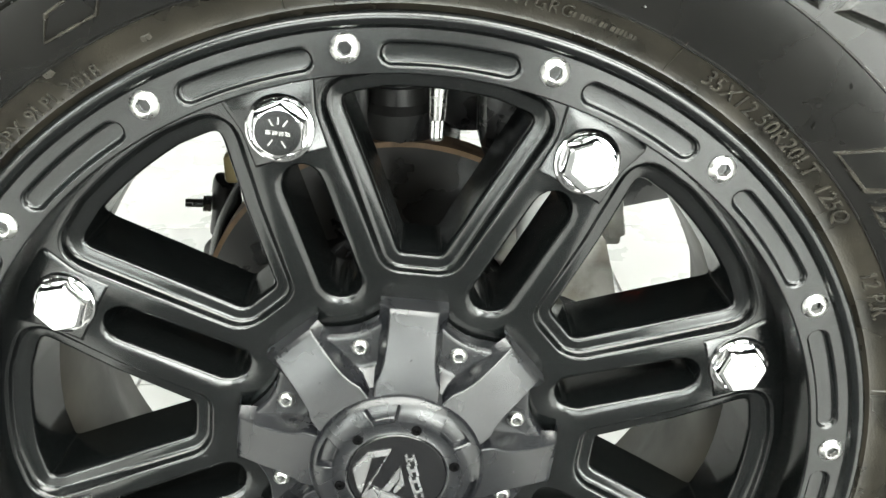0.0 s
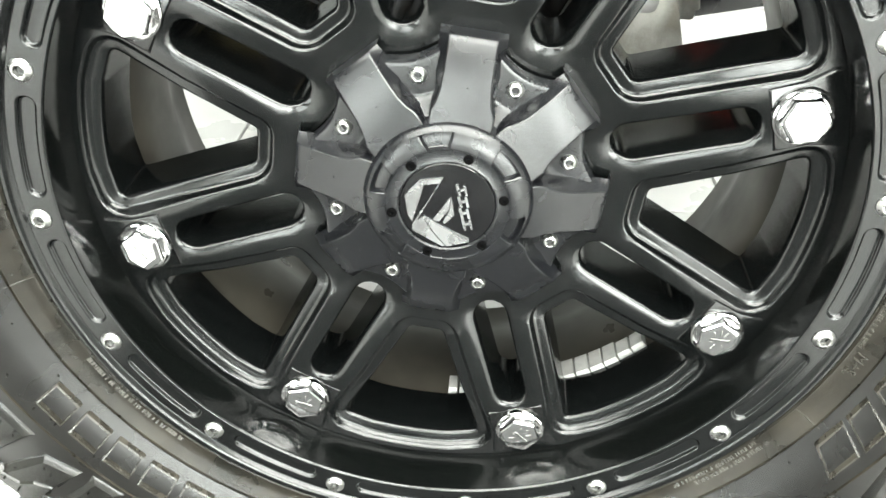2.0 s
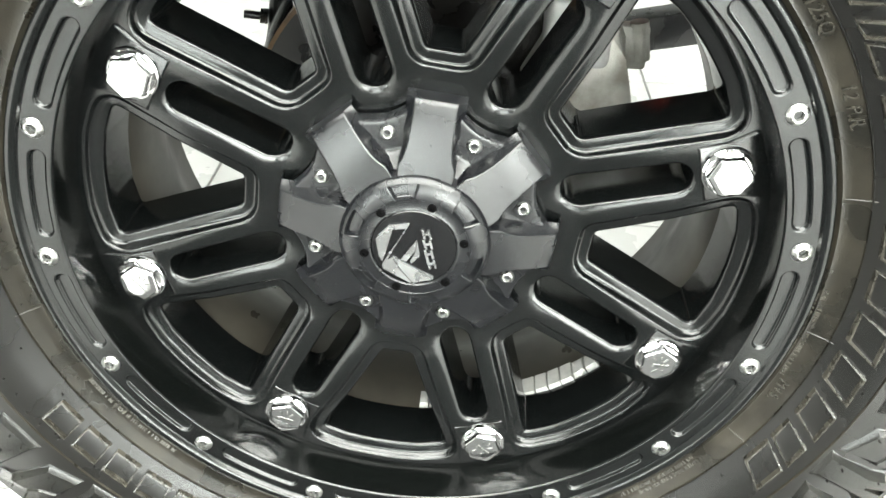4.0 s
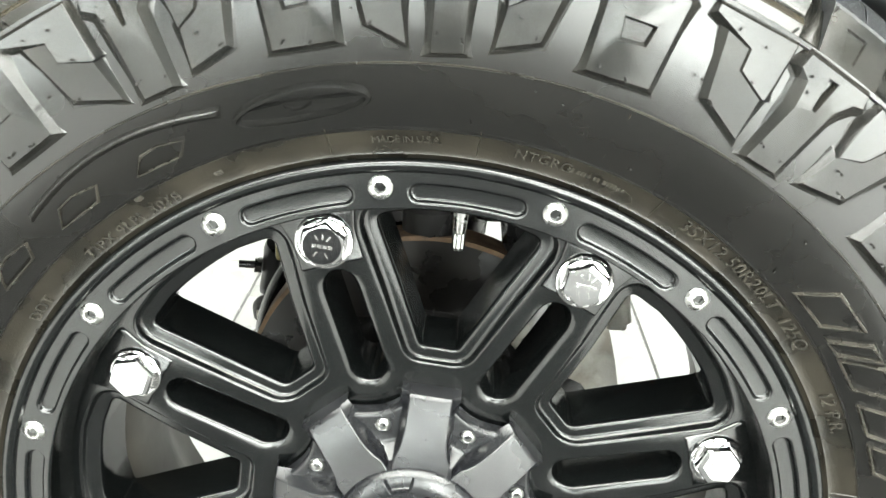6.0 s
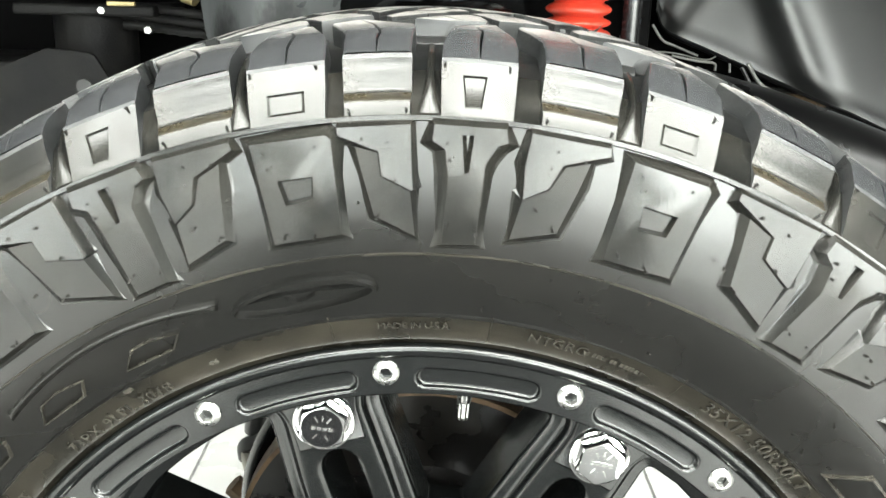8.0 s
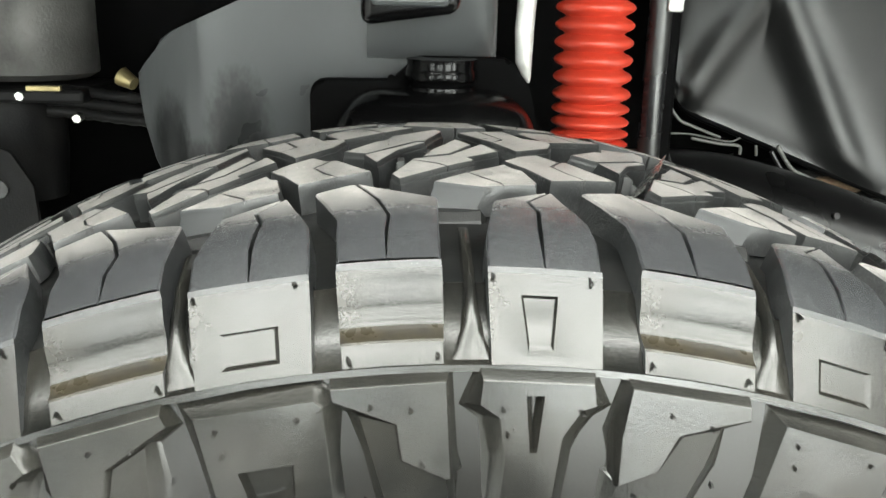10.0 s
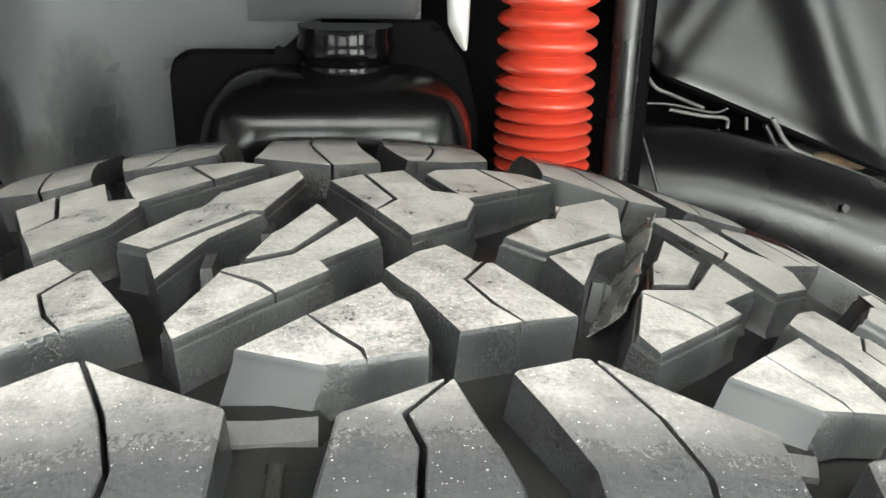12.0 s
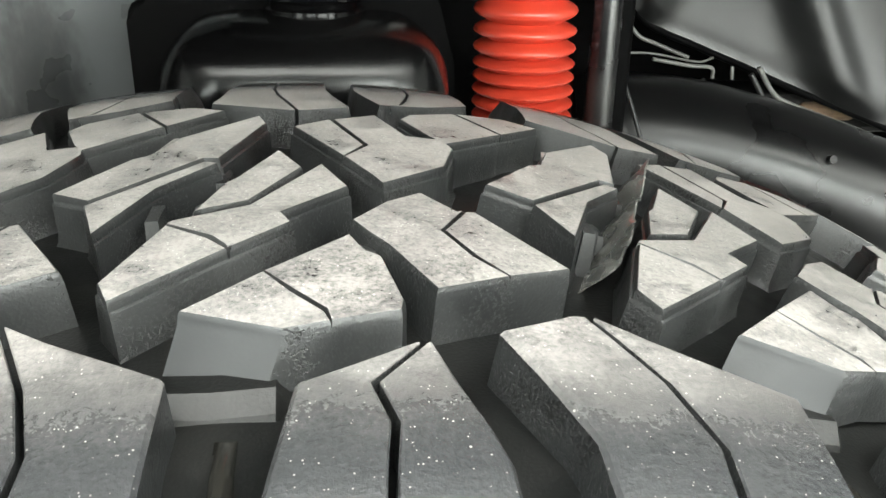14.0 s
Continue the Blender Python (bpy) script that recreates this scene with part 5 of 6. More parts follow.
    for pts, up in (([(-0.026, 0.0078), (-0.017, 0.018), (-0.0145, 0.0152), (-0.0165, 0.007), (-0.0213, -0.0105), (-0.0238, -0.0065)], 0.0),
                    ([(-0.017, 0.0182), (-0.003, 0.0208), (-0.0052, 0.0172), (-0.0143, 0.0157)], 0.0003),
                    ([(-0.0030, 0.0205), (-0.0048, 0.0172), (-0.0212, -0.0120), (-0.0200, -0.0128)], 0.0001),
                    ([(-0.0212, -0.0122), (-0.0147, -0.0066), (-0.0100, -0.0160), (-0.0010, -0.0270), (-0.0020, -0.0276), (-0.0213, -0.0165)], 0.0),
                    ([(-0.0143, -0.0066), (0.0142, -0.0232), (0.0002, -0.0272), (-0.0088, -0.0160)], 0.0003),
                    ([(-0.0085, -0.0085), (0.0022, 0.0085), (0.0012, -0.0008), (-0.0048, -0.0095)], 0.0),
                    ([(0.0026, 0.0082), (0.0046, -0.0046), (-0.0012, -0.0108), (-0.0022, -0.0098), (0.0016, -0.001)], 0.0003)):
        plate(bm, pts, y0, y1 - up)
    for k, (x, z) in enumerate(((0.0075, 0.0125), (0.0085, 0.0045), (0.0095, -0.0035), (0.0115, -0.0115))):
        bar(bm, (x - 0.0018, z + 0.004), (x + 0.0002, z - 0.0035), 0.0016, y0, y1)
        bar(bm, (x + 0.0026, z + 0.0035), (x + 0.0042, z - 0.003), 0.0014, y0, y1)
        bar(bm, (x - 0.001, z), (x + 0.003, z + 0.001), 0.0014, y0, y1)
    part("emblem", bm, M_EMBLEM, cap, "silver angular emblem shapes", HUB)
    bm = bmesh.new()
    revolve(bm, [(0.0031, 0.001), (0.0031, -0.0008), (0.0026, -0.0012), (0.0014, -0.0012), (0.0012, 0.0), (0.0002, 0.0)], 16)
    dark = part("socket_screw", bm, M_PLATE, cap, "small black socket screw", HUB @ Matrix.Translation(pol(70, 0.0348, -0.1228)))
    for k in range(1, 6):
        part("socket_screw", None, None, cap, "small black socket screw", HUB @ Matrix.Translation(pol(70 + 60 * k, 0.0348, -0.1228)), mesh=dark.data)
    bm = button_bolt()
    bmesh.ops.scale(bm, vec=(0.76, 1.1, 0.76), verts=bm.verts)
    first = None
    for k in range(8):
        at = HUB @ Matrix.Translation(pol(SPOKE0 - 45 * k, 0.0765, -0.0958))
        if first is None:
            first = part("cap_screw", bm, M_SCREW, cap, "bright zinc cap screw", at, smooth=30)
        else:
            part("cap_screw", None, None, cap, "bright zinc cap screw", at, mesh=first.data)


def alloy_wheel():
    w = thing("alloy_wheel", "satin black eight-spoke off-road alloy wheel with chrome bolts", "wheel", (0, 0, ZC))
    bm = bmesh.new()
    revolve(bm, [(0.2434, -0.128), (0.2428, -0.122), (0.2415, -0.1), (0.2428, -0.0935), (0.2435, FACE)], 192)
    part("outer_barrel", bm, M_BARREL, w, "glossy black barrel wall inside the lip", HUB, smooth=40)
    bm = bmesh.new()
    revolve(bm, [(0.2435, FACE), (0.258, -0.09), (0.258, 0.095)], 128)
    revolve(bm, [(0.236, -0.06), (0.229, -0.045), (0.225, -0.02), (0.2255, 0.03), (0.2335, 0.055), (0.2385, 0.075), (0.2395, 0.095), (0.246, 0.101), (0.256, 0.101)], 160)
    revolve(bm, [(0.256, 0.101), (0.266, 0.1055), (0.272, 0.105), (0.273, 0.1), (0.258, 0.095)], 160)
    part("inner_barrel", bm, M_DIRTY, w, "dusty grey inner barrel", HUB, smooth=40)
    part("lip", lip_mesh(), M_WHEEL, w, "satin black lip ring with shallow pockets", HUB, smooth=50)
    me = spoke_mesh()
    for k in range(8):
        part("spoke", None, None, w, at=spin_at(SPOKE0 - 45 * k), mesh=me)
    # raised bolt pads at the spoke ends
    bm = bmesh.new()
    shape = rounded([(0.1972, -0.0208, 0.001), (0.219, -0.0210, 0.02), (0.2385, -0.0265, 0.004), (0.2415, 0.0, 0.01), (0.2385, 0.0265, 0.004), (0.219, 0.0210, 0.02), (0.1972, 0.0208, 0.001)], 4)
    prev = None
    for d, h in ((0.0, -0.001), (0.0003, 0.0008), (0.0009, 0.0015), (0.0018, 0.0018)):
        vs = [bm.verts.new((v.x, FACE - h, v.y)) for v in inset2d(shape, d)]
        if prev:
            bridge(bm, prev, vs)
        prev = vs
    bm.faces.new(prev)
    pad = part("bolt_pad", bm, M_WHEEL, w, "", spin_at(SPOKE0), smooth=30)
    for k in range(1, 8):
        part("bolt_pad", None, None, w, "", spin_at(SPOKE0 - 45 * k), mesh=pad.data)
    first = None
    for k in range(16):
        at = HUB @ Matrix.Translation(pol(LIP0 - 22.5 * k, 0.257, -0.1302)) @ Matrix.Rotation((37 * k % 60) * RAD, 4, "Y")
        if first is None:
            first = part("lip_bolt", button_bolt(), M_SCREW, w, "bright button-head lip bolt", at, smooth=30)
        else:
            part("lip_bolt", None, None, w, "bright button-head lip bolt", at, mesh=first.data)
    fl, hd = flange_bolt()
    mark = bmesh.new()
    for a in (58, 92, 126, 238, 302):
        bar(mark, (0.0046 * math.cos(a * RAD), 0.0046 * math.sin(a * RAD)), (0.0086 * math.cos(a * RAD), 0.0086 * math.sin(a * RAD)), 0.0009, -0.0098, -0.0103)
    for x in (-0.0062, -0.0028, 0.0006, 0.004):
        bar(mark, (x, 0.0), (x + 0.0026, 0.0), 0.0022, -0.0098, -0.0103)
    face = bmesh.new()
    revolve(face, [(0.0122, -0.0097), (0.0121, -0.0102), (0.0002, -0.0102)], 32)
    made = None
    for k in range(8):
        turn = (8, 12, 24, 3, 41, 17, 52, 20)[k]
        at = HUB @ Matrix.Translation(pol(SPOKE0 - 45 * k, 0.2155, -0.0952)) @ Matrix.Rotation(turn * RAD, 4, "Y")
        if made is None:
            b = part("flange_bolt", fl, M_CHROME, w, "large chrome flanged hexagon bolt", at, smooth=30)
            h = part("hexagon_head", hd, M_CHROME, b, "", at, smooth=20)
            e = part("engraving", mark, M_STEEL, b, "engraved strokes", at)
            part("black_disc", face, M_DISC, b, "glossy black disc on the bolt head", at)
            e.matrix_basis = at @ Matrix.Translation((0, -0.0003, 0))
            made = (b.data, h.data, e.data)
        else:
            b = part("flange_bolt", None, None, w, "large chrome flanged hexagon bolt", at, mesh=made[0])
            part("hexagon_head", None, None, b, "", at, mesh=made[1])
            part("engraving", None, None, b, "engraved strokes", at, mesh=made[2])
    hub_cap(w)
    return w


alloy_wheel()


# ---- behind the wheel ----
def brake():
    t = thing("brake_rotor", "dusty steel brake rotor with a rusty edge", "brake", (0, 0.06, ZC))
    bm = bmesh.new()
    revolve(bm, [(0.088, 0.05), (0.15, 0.05)], 96)
    revolve(bm, [(0.15, 0.08), (0.085, 0.08)], 96)
    part("disc", bm, M_ROTOR, t, "dark scored brake disc", HUB, smooth=30)
    bm = bmesh.new()
    revolve(bm, [(0.15, 0.05), (0.1535, 0.0512), (0.1535, 0.0785), (0.15, 0.08)], 96)
    part("rim_edge", bm, M_RUST, t, "rusty outer edge", HUB, smooth=30)
    bm = bmesh.new()
    revolve(bm, [(0.088, 0.05), (0.086, 0.02), (0.08, 0.005), (0.06, 0.0), (0.045, -0.03), (0.04, -0.06), (0.0, -0.06)], 64)
    part("hat", bm, M_ROTOR, t, "dark rotor hat and hub", HUB, smooth=30)
    return t


brake()


def polyplate(bm, pts, depth, axis_y, bevel=0.0):
    """A plate from an outline of (x, z) at y, with thickness; axis_y may be a function of x."""
    fy = axis_y if callable(axis_y) else (lambda x: axis_y)
    a = [bm.verts.new((x, fy(x), z)) for x, z in pts]
    b = [bm.verts.new((x, fy(x) + depth, z)) for x, z in pts]
    bridge(bm, a, b)
    fa, fb = bm.faces.new(a), bm.faces.new(b)
    if bevel:
        bmesh.ops.bevel(bm, geom=list(fa.edges), offset=bevel, segments=3, profile=0.5, affect="EDGES")
    return bm


def lathe_z(bm, profile, x, y, n=32, lean=(0.0, 0.0)):
    """Turns (r, z) about an upright line."""
    z0 = profile[0][1]
    rows = [[bm.verts.new((x + lean[0] * (z - z0) + r * math.cos(2 * math.pi * k / n), y + lean[1] * (z - z0) + r * math.sin(2 * math.pi * k / n), z)) for k in range(n)] for r, z in profile]
    for a, b in zip(rows, rows[1:]):
        bridge(bm, a, b)
    bm.faces.new(rows[0])
    bm.faces.new(rows[-1])
    return bm


def valve():
    t = thing("valve_stem", "bright metal tire valve stem with a knurled cap", "valve", (0.026, -0.05, 0.665))
    d = Vector((-0.0018, 0.0, -0.0375))
    a = Vector((0.0266, -0.052, 0.664))
    bm = tube(bmesh.new(), [a, a + d * 0.25, a + d * 0.62, a + d * 0.66], [0.0062, 0.0052, 0.0047, 0.0044], 20)
    part("stem", bm, M_STEEL, t, "polished tapered stem", smooth=30)
    bm = bmesh.new()
    n = 24
    rows = []
    for f, r in ((0.64, 0.0040), (0.66, 0.0046), (0.93, 0.0044), (0.985, 0.0038), (1.0, 0.0024)):
        c = a + d * f
        rows.append([bm.verts.new(c + Vector((math.cos(2 * math.pi * k / n), math.sin(2 * math.pi * k / n), 0)) * r * (1.0 if k % 2 else 0.9)) for k in range(n)])
    for p, q in zip(rows, rows[1:]):
        bridge(bm, p, q)
    bm.faces.new(rows[-1])
    part("knurled_cap", bm, M_STEEL, t, "ribbed grey metal cap")


def weights():
    t = thing("wheel_weights", "strip of stick-on zinc balance weights inside the barrel", "wheel weight", (0.1, -0.03, 0.26))
    for k in range(9):
        a = -68.6 + 3.18 * k if k < 7 else (-87.5 if k == 7 else -89.8)
        long = 3.0 if k < 7 else 2.0
        bm = bmesh.new()
        y0, y1 = (-0.043, -0.0225) if k < 5 else (-0.041, -0.0245)
        lo = [bm.verts.new(pol(a + d, 0.2262, y)) for d, y in ((0, y0), (long, y0), (long, y1), (0, y1))]
        hi = [bm.verts.new(pol(a + d, 0.2205, y)) for d, y in ((0.15, y0 + 0.001), (long - 0.15, y0 + 0.001), (long - 0.15, y1 - 0.001), (0.15, y1 - 0.001))]
        bridge(bm, lo, hi)
        bm.faces.new(hi)
        part("weight", bm, M_WEIGHT, t, at=HUB)


def axle_parts():
    t = thing("steering_knuckle", "rough grey cast steering knuckle and hub carrier", "knuckle", (0.13, 0.1, 0.44))
    bm = polyplate(bmesh.new(), [(0.085, 0.545), (0.118, 0.552), (0.147, 0.545), (0.156, 0.525), (0.160, 0.49), (0.169, 0.455), (0.176, 0.42), (0.172, 0.38), (0.150, 0.38), (0.155, 0.43), (0.154, 0.455), (0.146, 0.468), (0.125, 0.470), (0.07, 0.462), (0.06, 0.5)], 0.05, lambda x: 0.075, 0.009)
    part("casting", bm, M_CAST, t, "rough grey iron casting", smooth=40)
    bm = bmesh.new()
    tube(bm, [(0.168, 0.1, 0.533), (0.174, 0.1, 0.50)], 0.008, 12)
    box(bm, (0.152, 0.095, 0.492), (0.178, 0.112, 0.53), 0.003)
    part("ear", bm, M_CAST, t, "notched cast ear", smooth=30)
    bm = lathe_z(bmesh.new(), [(0.018, 0.585), (0.024, 0.59), (0.026, 0.612), (0.022, 0.618), (0.022, 0.63), (0.03, 0.634), (0.03, 0.642), (0.02, 0.648), (0.02, 0.675)], 0.002, 0.075, 28)
    part("ball_joint", bm, M_BLACKPART, t, "black upper ball joint", smooth=30)
    bm = bmesh.new()
    box(bm, (-0.035, 0.06, 0.6), (-0.02, 0.1, 0.665), 0.004)
    box(bm, (0.012, 0.05, 0.648), (0.075, 0.12, 0.69), 0.008)
    box(bm, (0.06, 0.055, 0.575), (0.1, 0.12, 0.66), 0.012)
    box(bm, (0.03, 0.12, 0.575), (0.15, 0.2, 0.7), 0.02, 3)
    tube(bm, [(0.02, 0.16, 0.56), (0.03, 0.15, 0.70)], 0.03, 20)
    part("arm", bm, M_BLACKPART, t, "black knuckle arm", smooth=40)
    bm = tube(bmesh.new(), arcpath([(0.045, 0.1, 0.66), (0.07, 0.09, 0.635), (0.105, 0.1, 0.62), (0.12, 0.11, 0.59)], 5), 0.006, 10)
    part("hose", bm, M_RUBBERHOSE, t, "black rubber hose", smooth=40)
    bm = bmesh.new()
    box(bm, (0.094, 0.05, 0.575), (0.1, 0.07, 0.61), 0.002)
    tube(bm, [(0.083, 0.045, 0.575), (0.086, 0.05, 0.6), (0.1, 0.052, 0.63)], 0.0035, 10)
    part("clip", bm, M_WEIGHT, t, "pale bleeder clip", smooth=30)

    c = thing("brake_caliper", "pale aluminium brake caliper beside the rotor", "caliper", (0.11, 0.06, 0.53))
    bm = box(bmesh.new(), (0.085, 0.028, 0.515), (0.138, 0.074, 0.572), 0.008, 3)
    part("body", bm, M_WEIGHT, c, "pale cast caliper body", smooth=30)
    bm = polyplate(bmesh.new(), [(0.098, 0.562), (0.125, 0.564), (0.141, 0.551), (0.151, 0.523), (0.158, 0.497), (0.164, 0.468), (0.168, 0.43), (0.164, 0.4), (0.148, 0.4), (0.151, 0.445), (0.147, 0.466), (0.138, 0.48), (0.118, 0.489), (0.085, 0.488), (0.07, 0.507)], 0.05, lambda x: 0.034, 0.008)
    part("housing", bm, M_CAST, c, "rough grey cast caliper housing", smooth=40)
    bm = polyplate(bmesh.new(), [(0.085, 0.488), (0.118, 0.4885), (0.137, 0.478), (0.146, 0.462), (0.15, 0.43), (0.146, 0.38), (0.1, 0.36), (0.08, 0.4)], 0.04, lambda x: 0.038, 0.006)
    part("pad_carrier", bm, M_GLOSSPAN, c, "black pad carrier under the housing", smooth=40)
    bm = bmesh.new()
    for x0, z0, x1, z1 in ((0.098, 0.548, 0.112, 0.549), (0.098, 0.538, 0.099, 0.548), (0.094, 0.532, 0.096, 0.54)):
        box(bm, (x0, 0.0272, z0), (x1, 0.0282, z1))
    part("marking", bm, M_BLACKPART, c, "dark casting marks")
    bm = box(bmesh.new(), (0.08, 0.03, 0.495), (0.1, 0.07, 0.515), 0.003)
    part("bracket", bm, M_BLACKPART, c, "black caliper bracket")

    s = thing("spring_coil", "dark grey suspension spring coils behind the wheel", "spring", (-0.05, 0.1, 0.64))
    path = [(-0.02 + 0.055 * math.cos(a), 0.16 + 0.055 * math.sin(a), 0.60 + 0.0045 * a) for a in np.linspace(0, 8 * math.pi, 80)]
    part("coil", tube(bmesh.new(), path, 0.0075, 10), M_BLACKPART, s, "black round wire coil", smooth=40)

    d = thing("brake_dust_shield", "glossy black curved brake dust shield", "shield", (-0.1, 0.1, 0.44))
    bm = bmesh.new()
    revolve(bm, [(0.06, 0.094), (0.13, 0.096), (0.148, 0.1), (0.158, 0.108), (0.163, 0.118), (0.163, 0.121), (0.156, 0.112), (0.13, 0.1), (0.06, 0.097)], 60, 95, 265)
    part("shield", bm, M_GLOSSPAN, d, at=HUB, smooth=40)
    wire = thing("sensor_wire", "tan sleeved sensor wire along the dust shield", "wire", (-0.13, 0.11, 0.5))
    path = arcpath([(-0.07, 0.085, 0.60), (-0.098, 0.09, 0.56), (-0.122, 0.094, 0.525), (-0.142, 0.1, 0.487), (-0.153, 0.104, 0.45), (-0.155, 0.107, 0.41)])
    part("sleeve", tube(bmesh.new(), path, 0.0027, 8), M_WIRE, wire, smooth=40)
    y = thing("hose_bracket", "yellow zinc plated brake hose bracket", "bracket", (-0.125, 0.1, 0.565))
    bm = box(bmesh.new(), (-0.132, 0.085, 0.55), (-0.105, 0.115, 0.572), 0.003)
    box(bm, (-0.128, 0.09, 0.57), (-0.112, 0.11, 0.592), 0.003)
    part("plate", bm, M_YELLOW, y, "dull yellow plated block", smooth=30)
    part("pin", tube(bmesh.new(), [(-0.118, 0.1, 0.55), (-0.117, 0.1, 0.52)], 0.006, 12), M_STEEL, y, "steel hose end", smooth=40)

    k = thing("tie_rod_end", "black tie rod end with a threaded stud and nut", "tie rod", (-0.168, 0.262, 0.43))
    part("stud", tube(bmesh.new(), [(-0.200, 0.252, 0.492), (-0.176, 0.256, 0.4895)], 0.0042, 12), M_BLACKPART, k, "dark threaded stud", smooth=40)
    bm = tube(bmesh.new(), [(-0.1835, 0.255, 0.4905), (-0.176, 0.256, 0.4895)], 0.0088, 6)
    part("nut", bm, M_STEEL, k, "bright hexagon nut")
    bm = tube(bmesh.new(), arcpath([(-0.160, 0.262, 0.512), (-0.163, 0.263, 0.505), (-0.166, 0.263, 0.48), (-0.171, 0.262, 0.455)], 4), [0.006] + [0.012] * 11 + [0.011], 16)
    part("link", bm, M_BLACKPART, k, "black link body", smooth=40)
    bm = tube(bmesh.new(), arcpath([(-0.150, 0.258, 0.458), (-0.165, 0.252, 0.452), (-0.180, 0.256, 0.442), (-0.182, 0.262, 0.425)], 5), 0.008, 12)
    part("boot", bm, M_RUBBERHOSE, k, "black rubber boot", smooth=40)
    bm = tube(bmesh.new(), [(-0.176, 0.26, 0.44), (-0.17, 0.262, 0.40), (-0.15, 0.27, 0.36)], [0.013, 0.012, 0.011], 16)
    part("shank", bm, M_CAST, k, "bare steel shank", smooth=40)
    bm = tube(bmesh.new(), [(-0.181, 0.2, 0.432), (-0.165, 0.2, 0.416)], [0.011, 0.012], 6)
    part("rusty_nut", bm, M_RUST, k, "rusty hexagon nut")
    bm = tube(bmesh.new(), [(-0.15, 0.27, 0.36), (-0.06, 0.3, 0.38), (0.01, 0.32, 0.42)], 0.011, 14)
    part("rod", bm, M_BLACKPART, k, "black tie rod", smooth=40)

    k.location += Vector((-0.01, 0.0, -0.022))

    b = thing("control_arm", "black square steel control arm", "suspension arm", (0.25, 0.42, 0.41))
    bm = bmesh.new()
    secs = []
    for x, z in ((0.02, 0.368), (0.12, 0.388), (0.25, 0.414), (0.36, 0.436), (0.6, 0.478)):
        secs.append([bm.verts.new((x, 0.42 + dy, z + dz)) for dy, dz in ((0, -0.022), (0, 0.022), (0.045, 0.022), (0.045, -0.022))])
    for p, q in zip(secs, secs[1:]):
        bridge(bm, p, q)
    bm.faces.new(secs[0])
    bm.faces.new(secs[-1])
    bmesh.ops.bevel(bm, geom=bm.edges[:], offset=0.005, segments=2, profile=0.5, affect="EDGES")
    part("arm", bm, M_BLACKPART, b, smooth=40)
    bm = tube(bmesh.new(), [(0.055, 0.13, 0.44), (0.02, 0.3, 0.43), (0.0, 0.9, 0.42)], [0.05, 0.042, 0.04], 24)
    a = thing("axle_tube", "black painted axle tube behind the brake", "axle", (0.0, 0.4, 0.42))
    part("tube", bm, M_BLACKPART, a, smooth=40)


valve()
weights()
axle_parts()


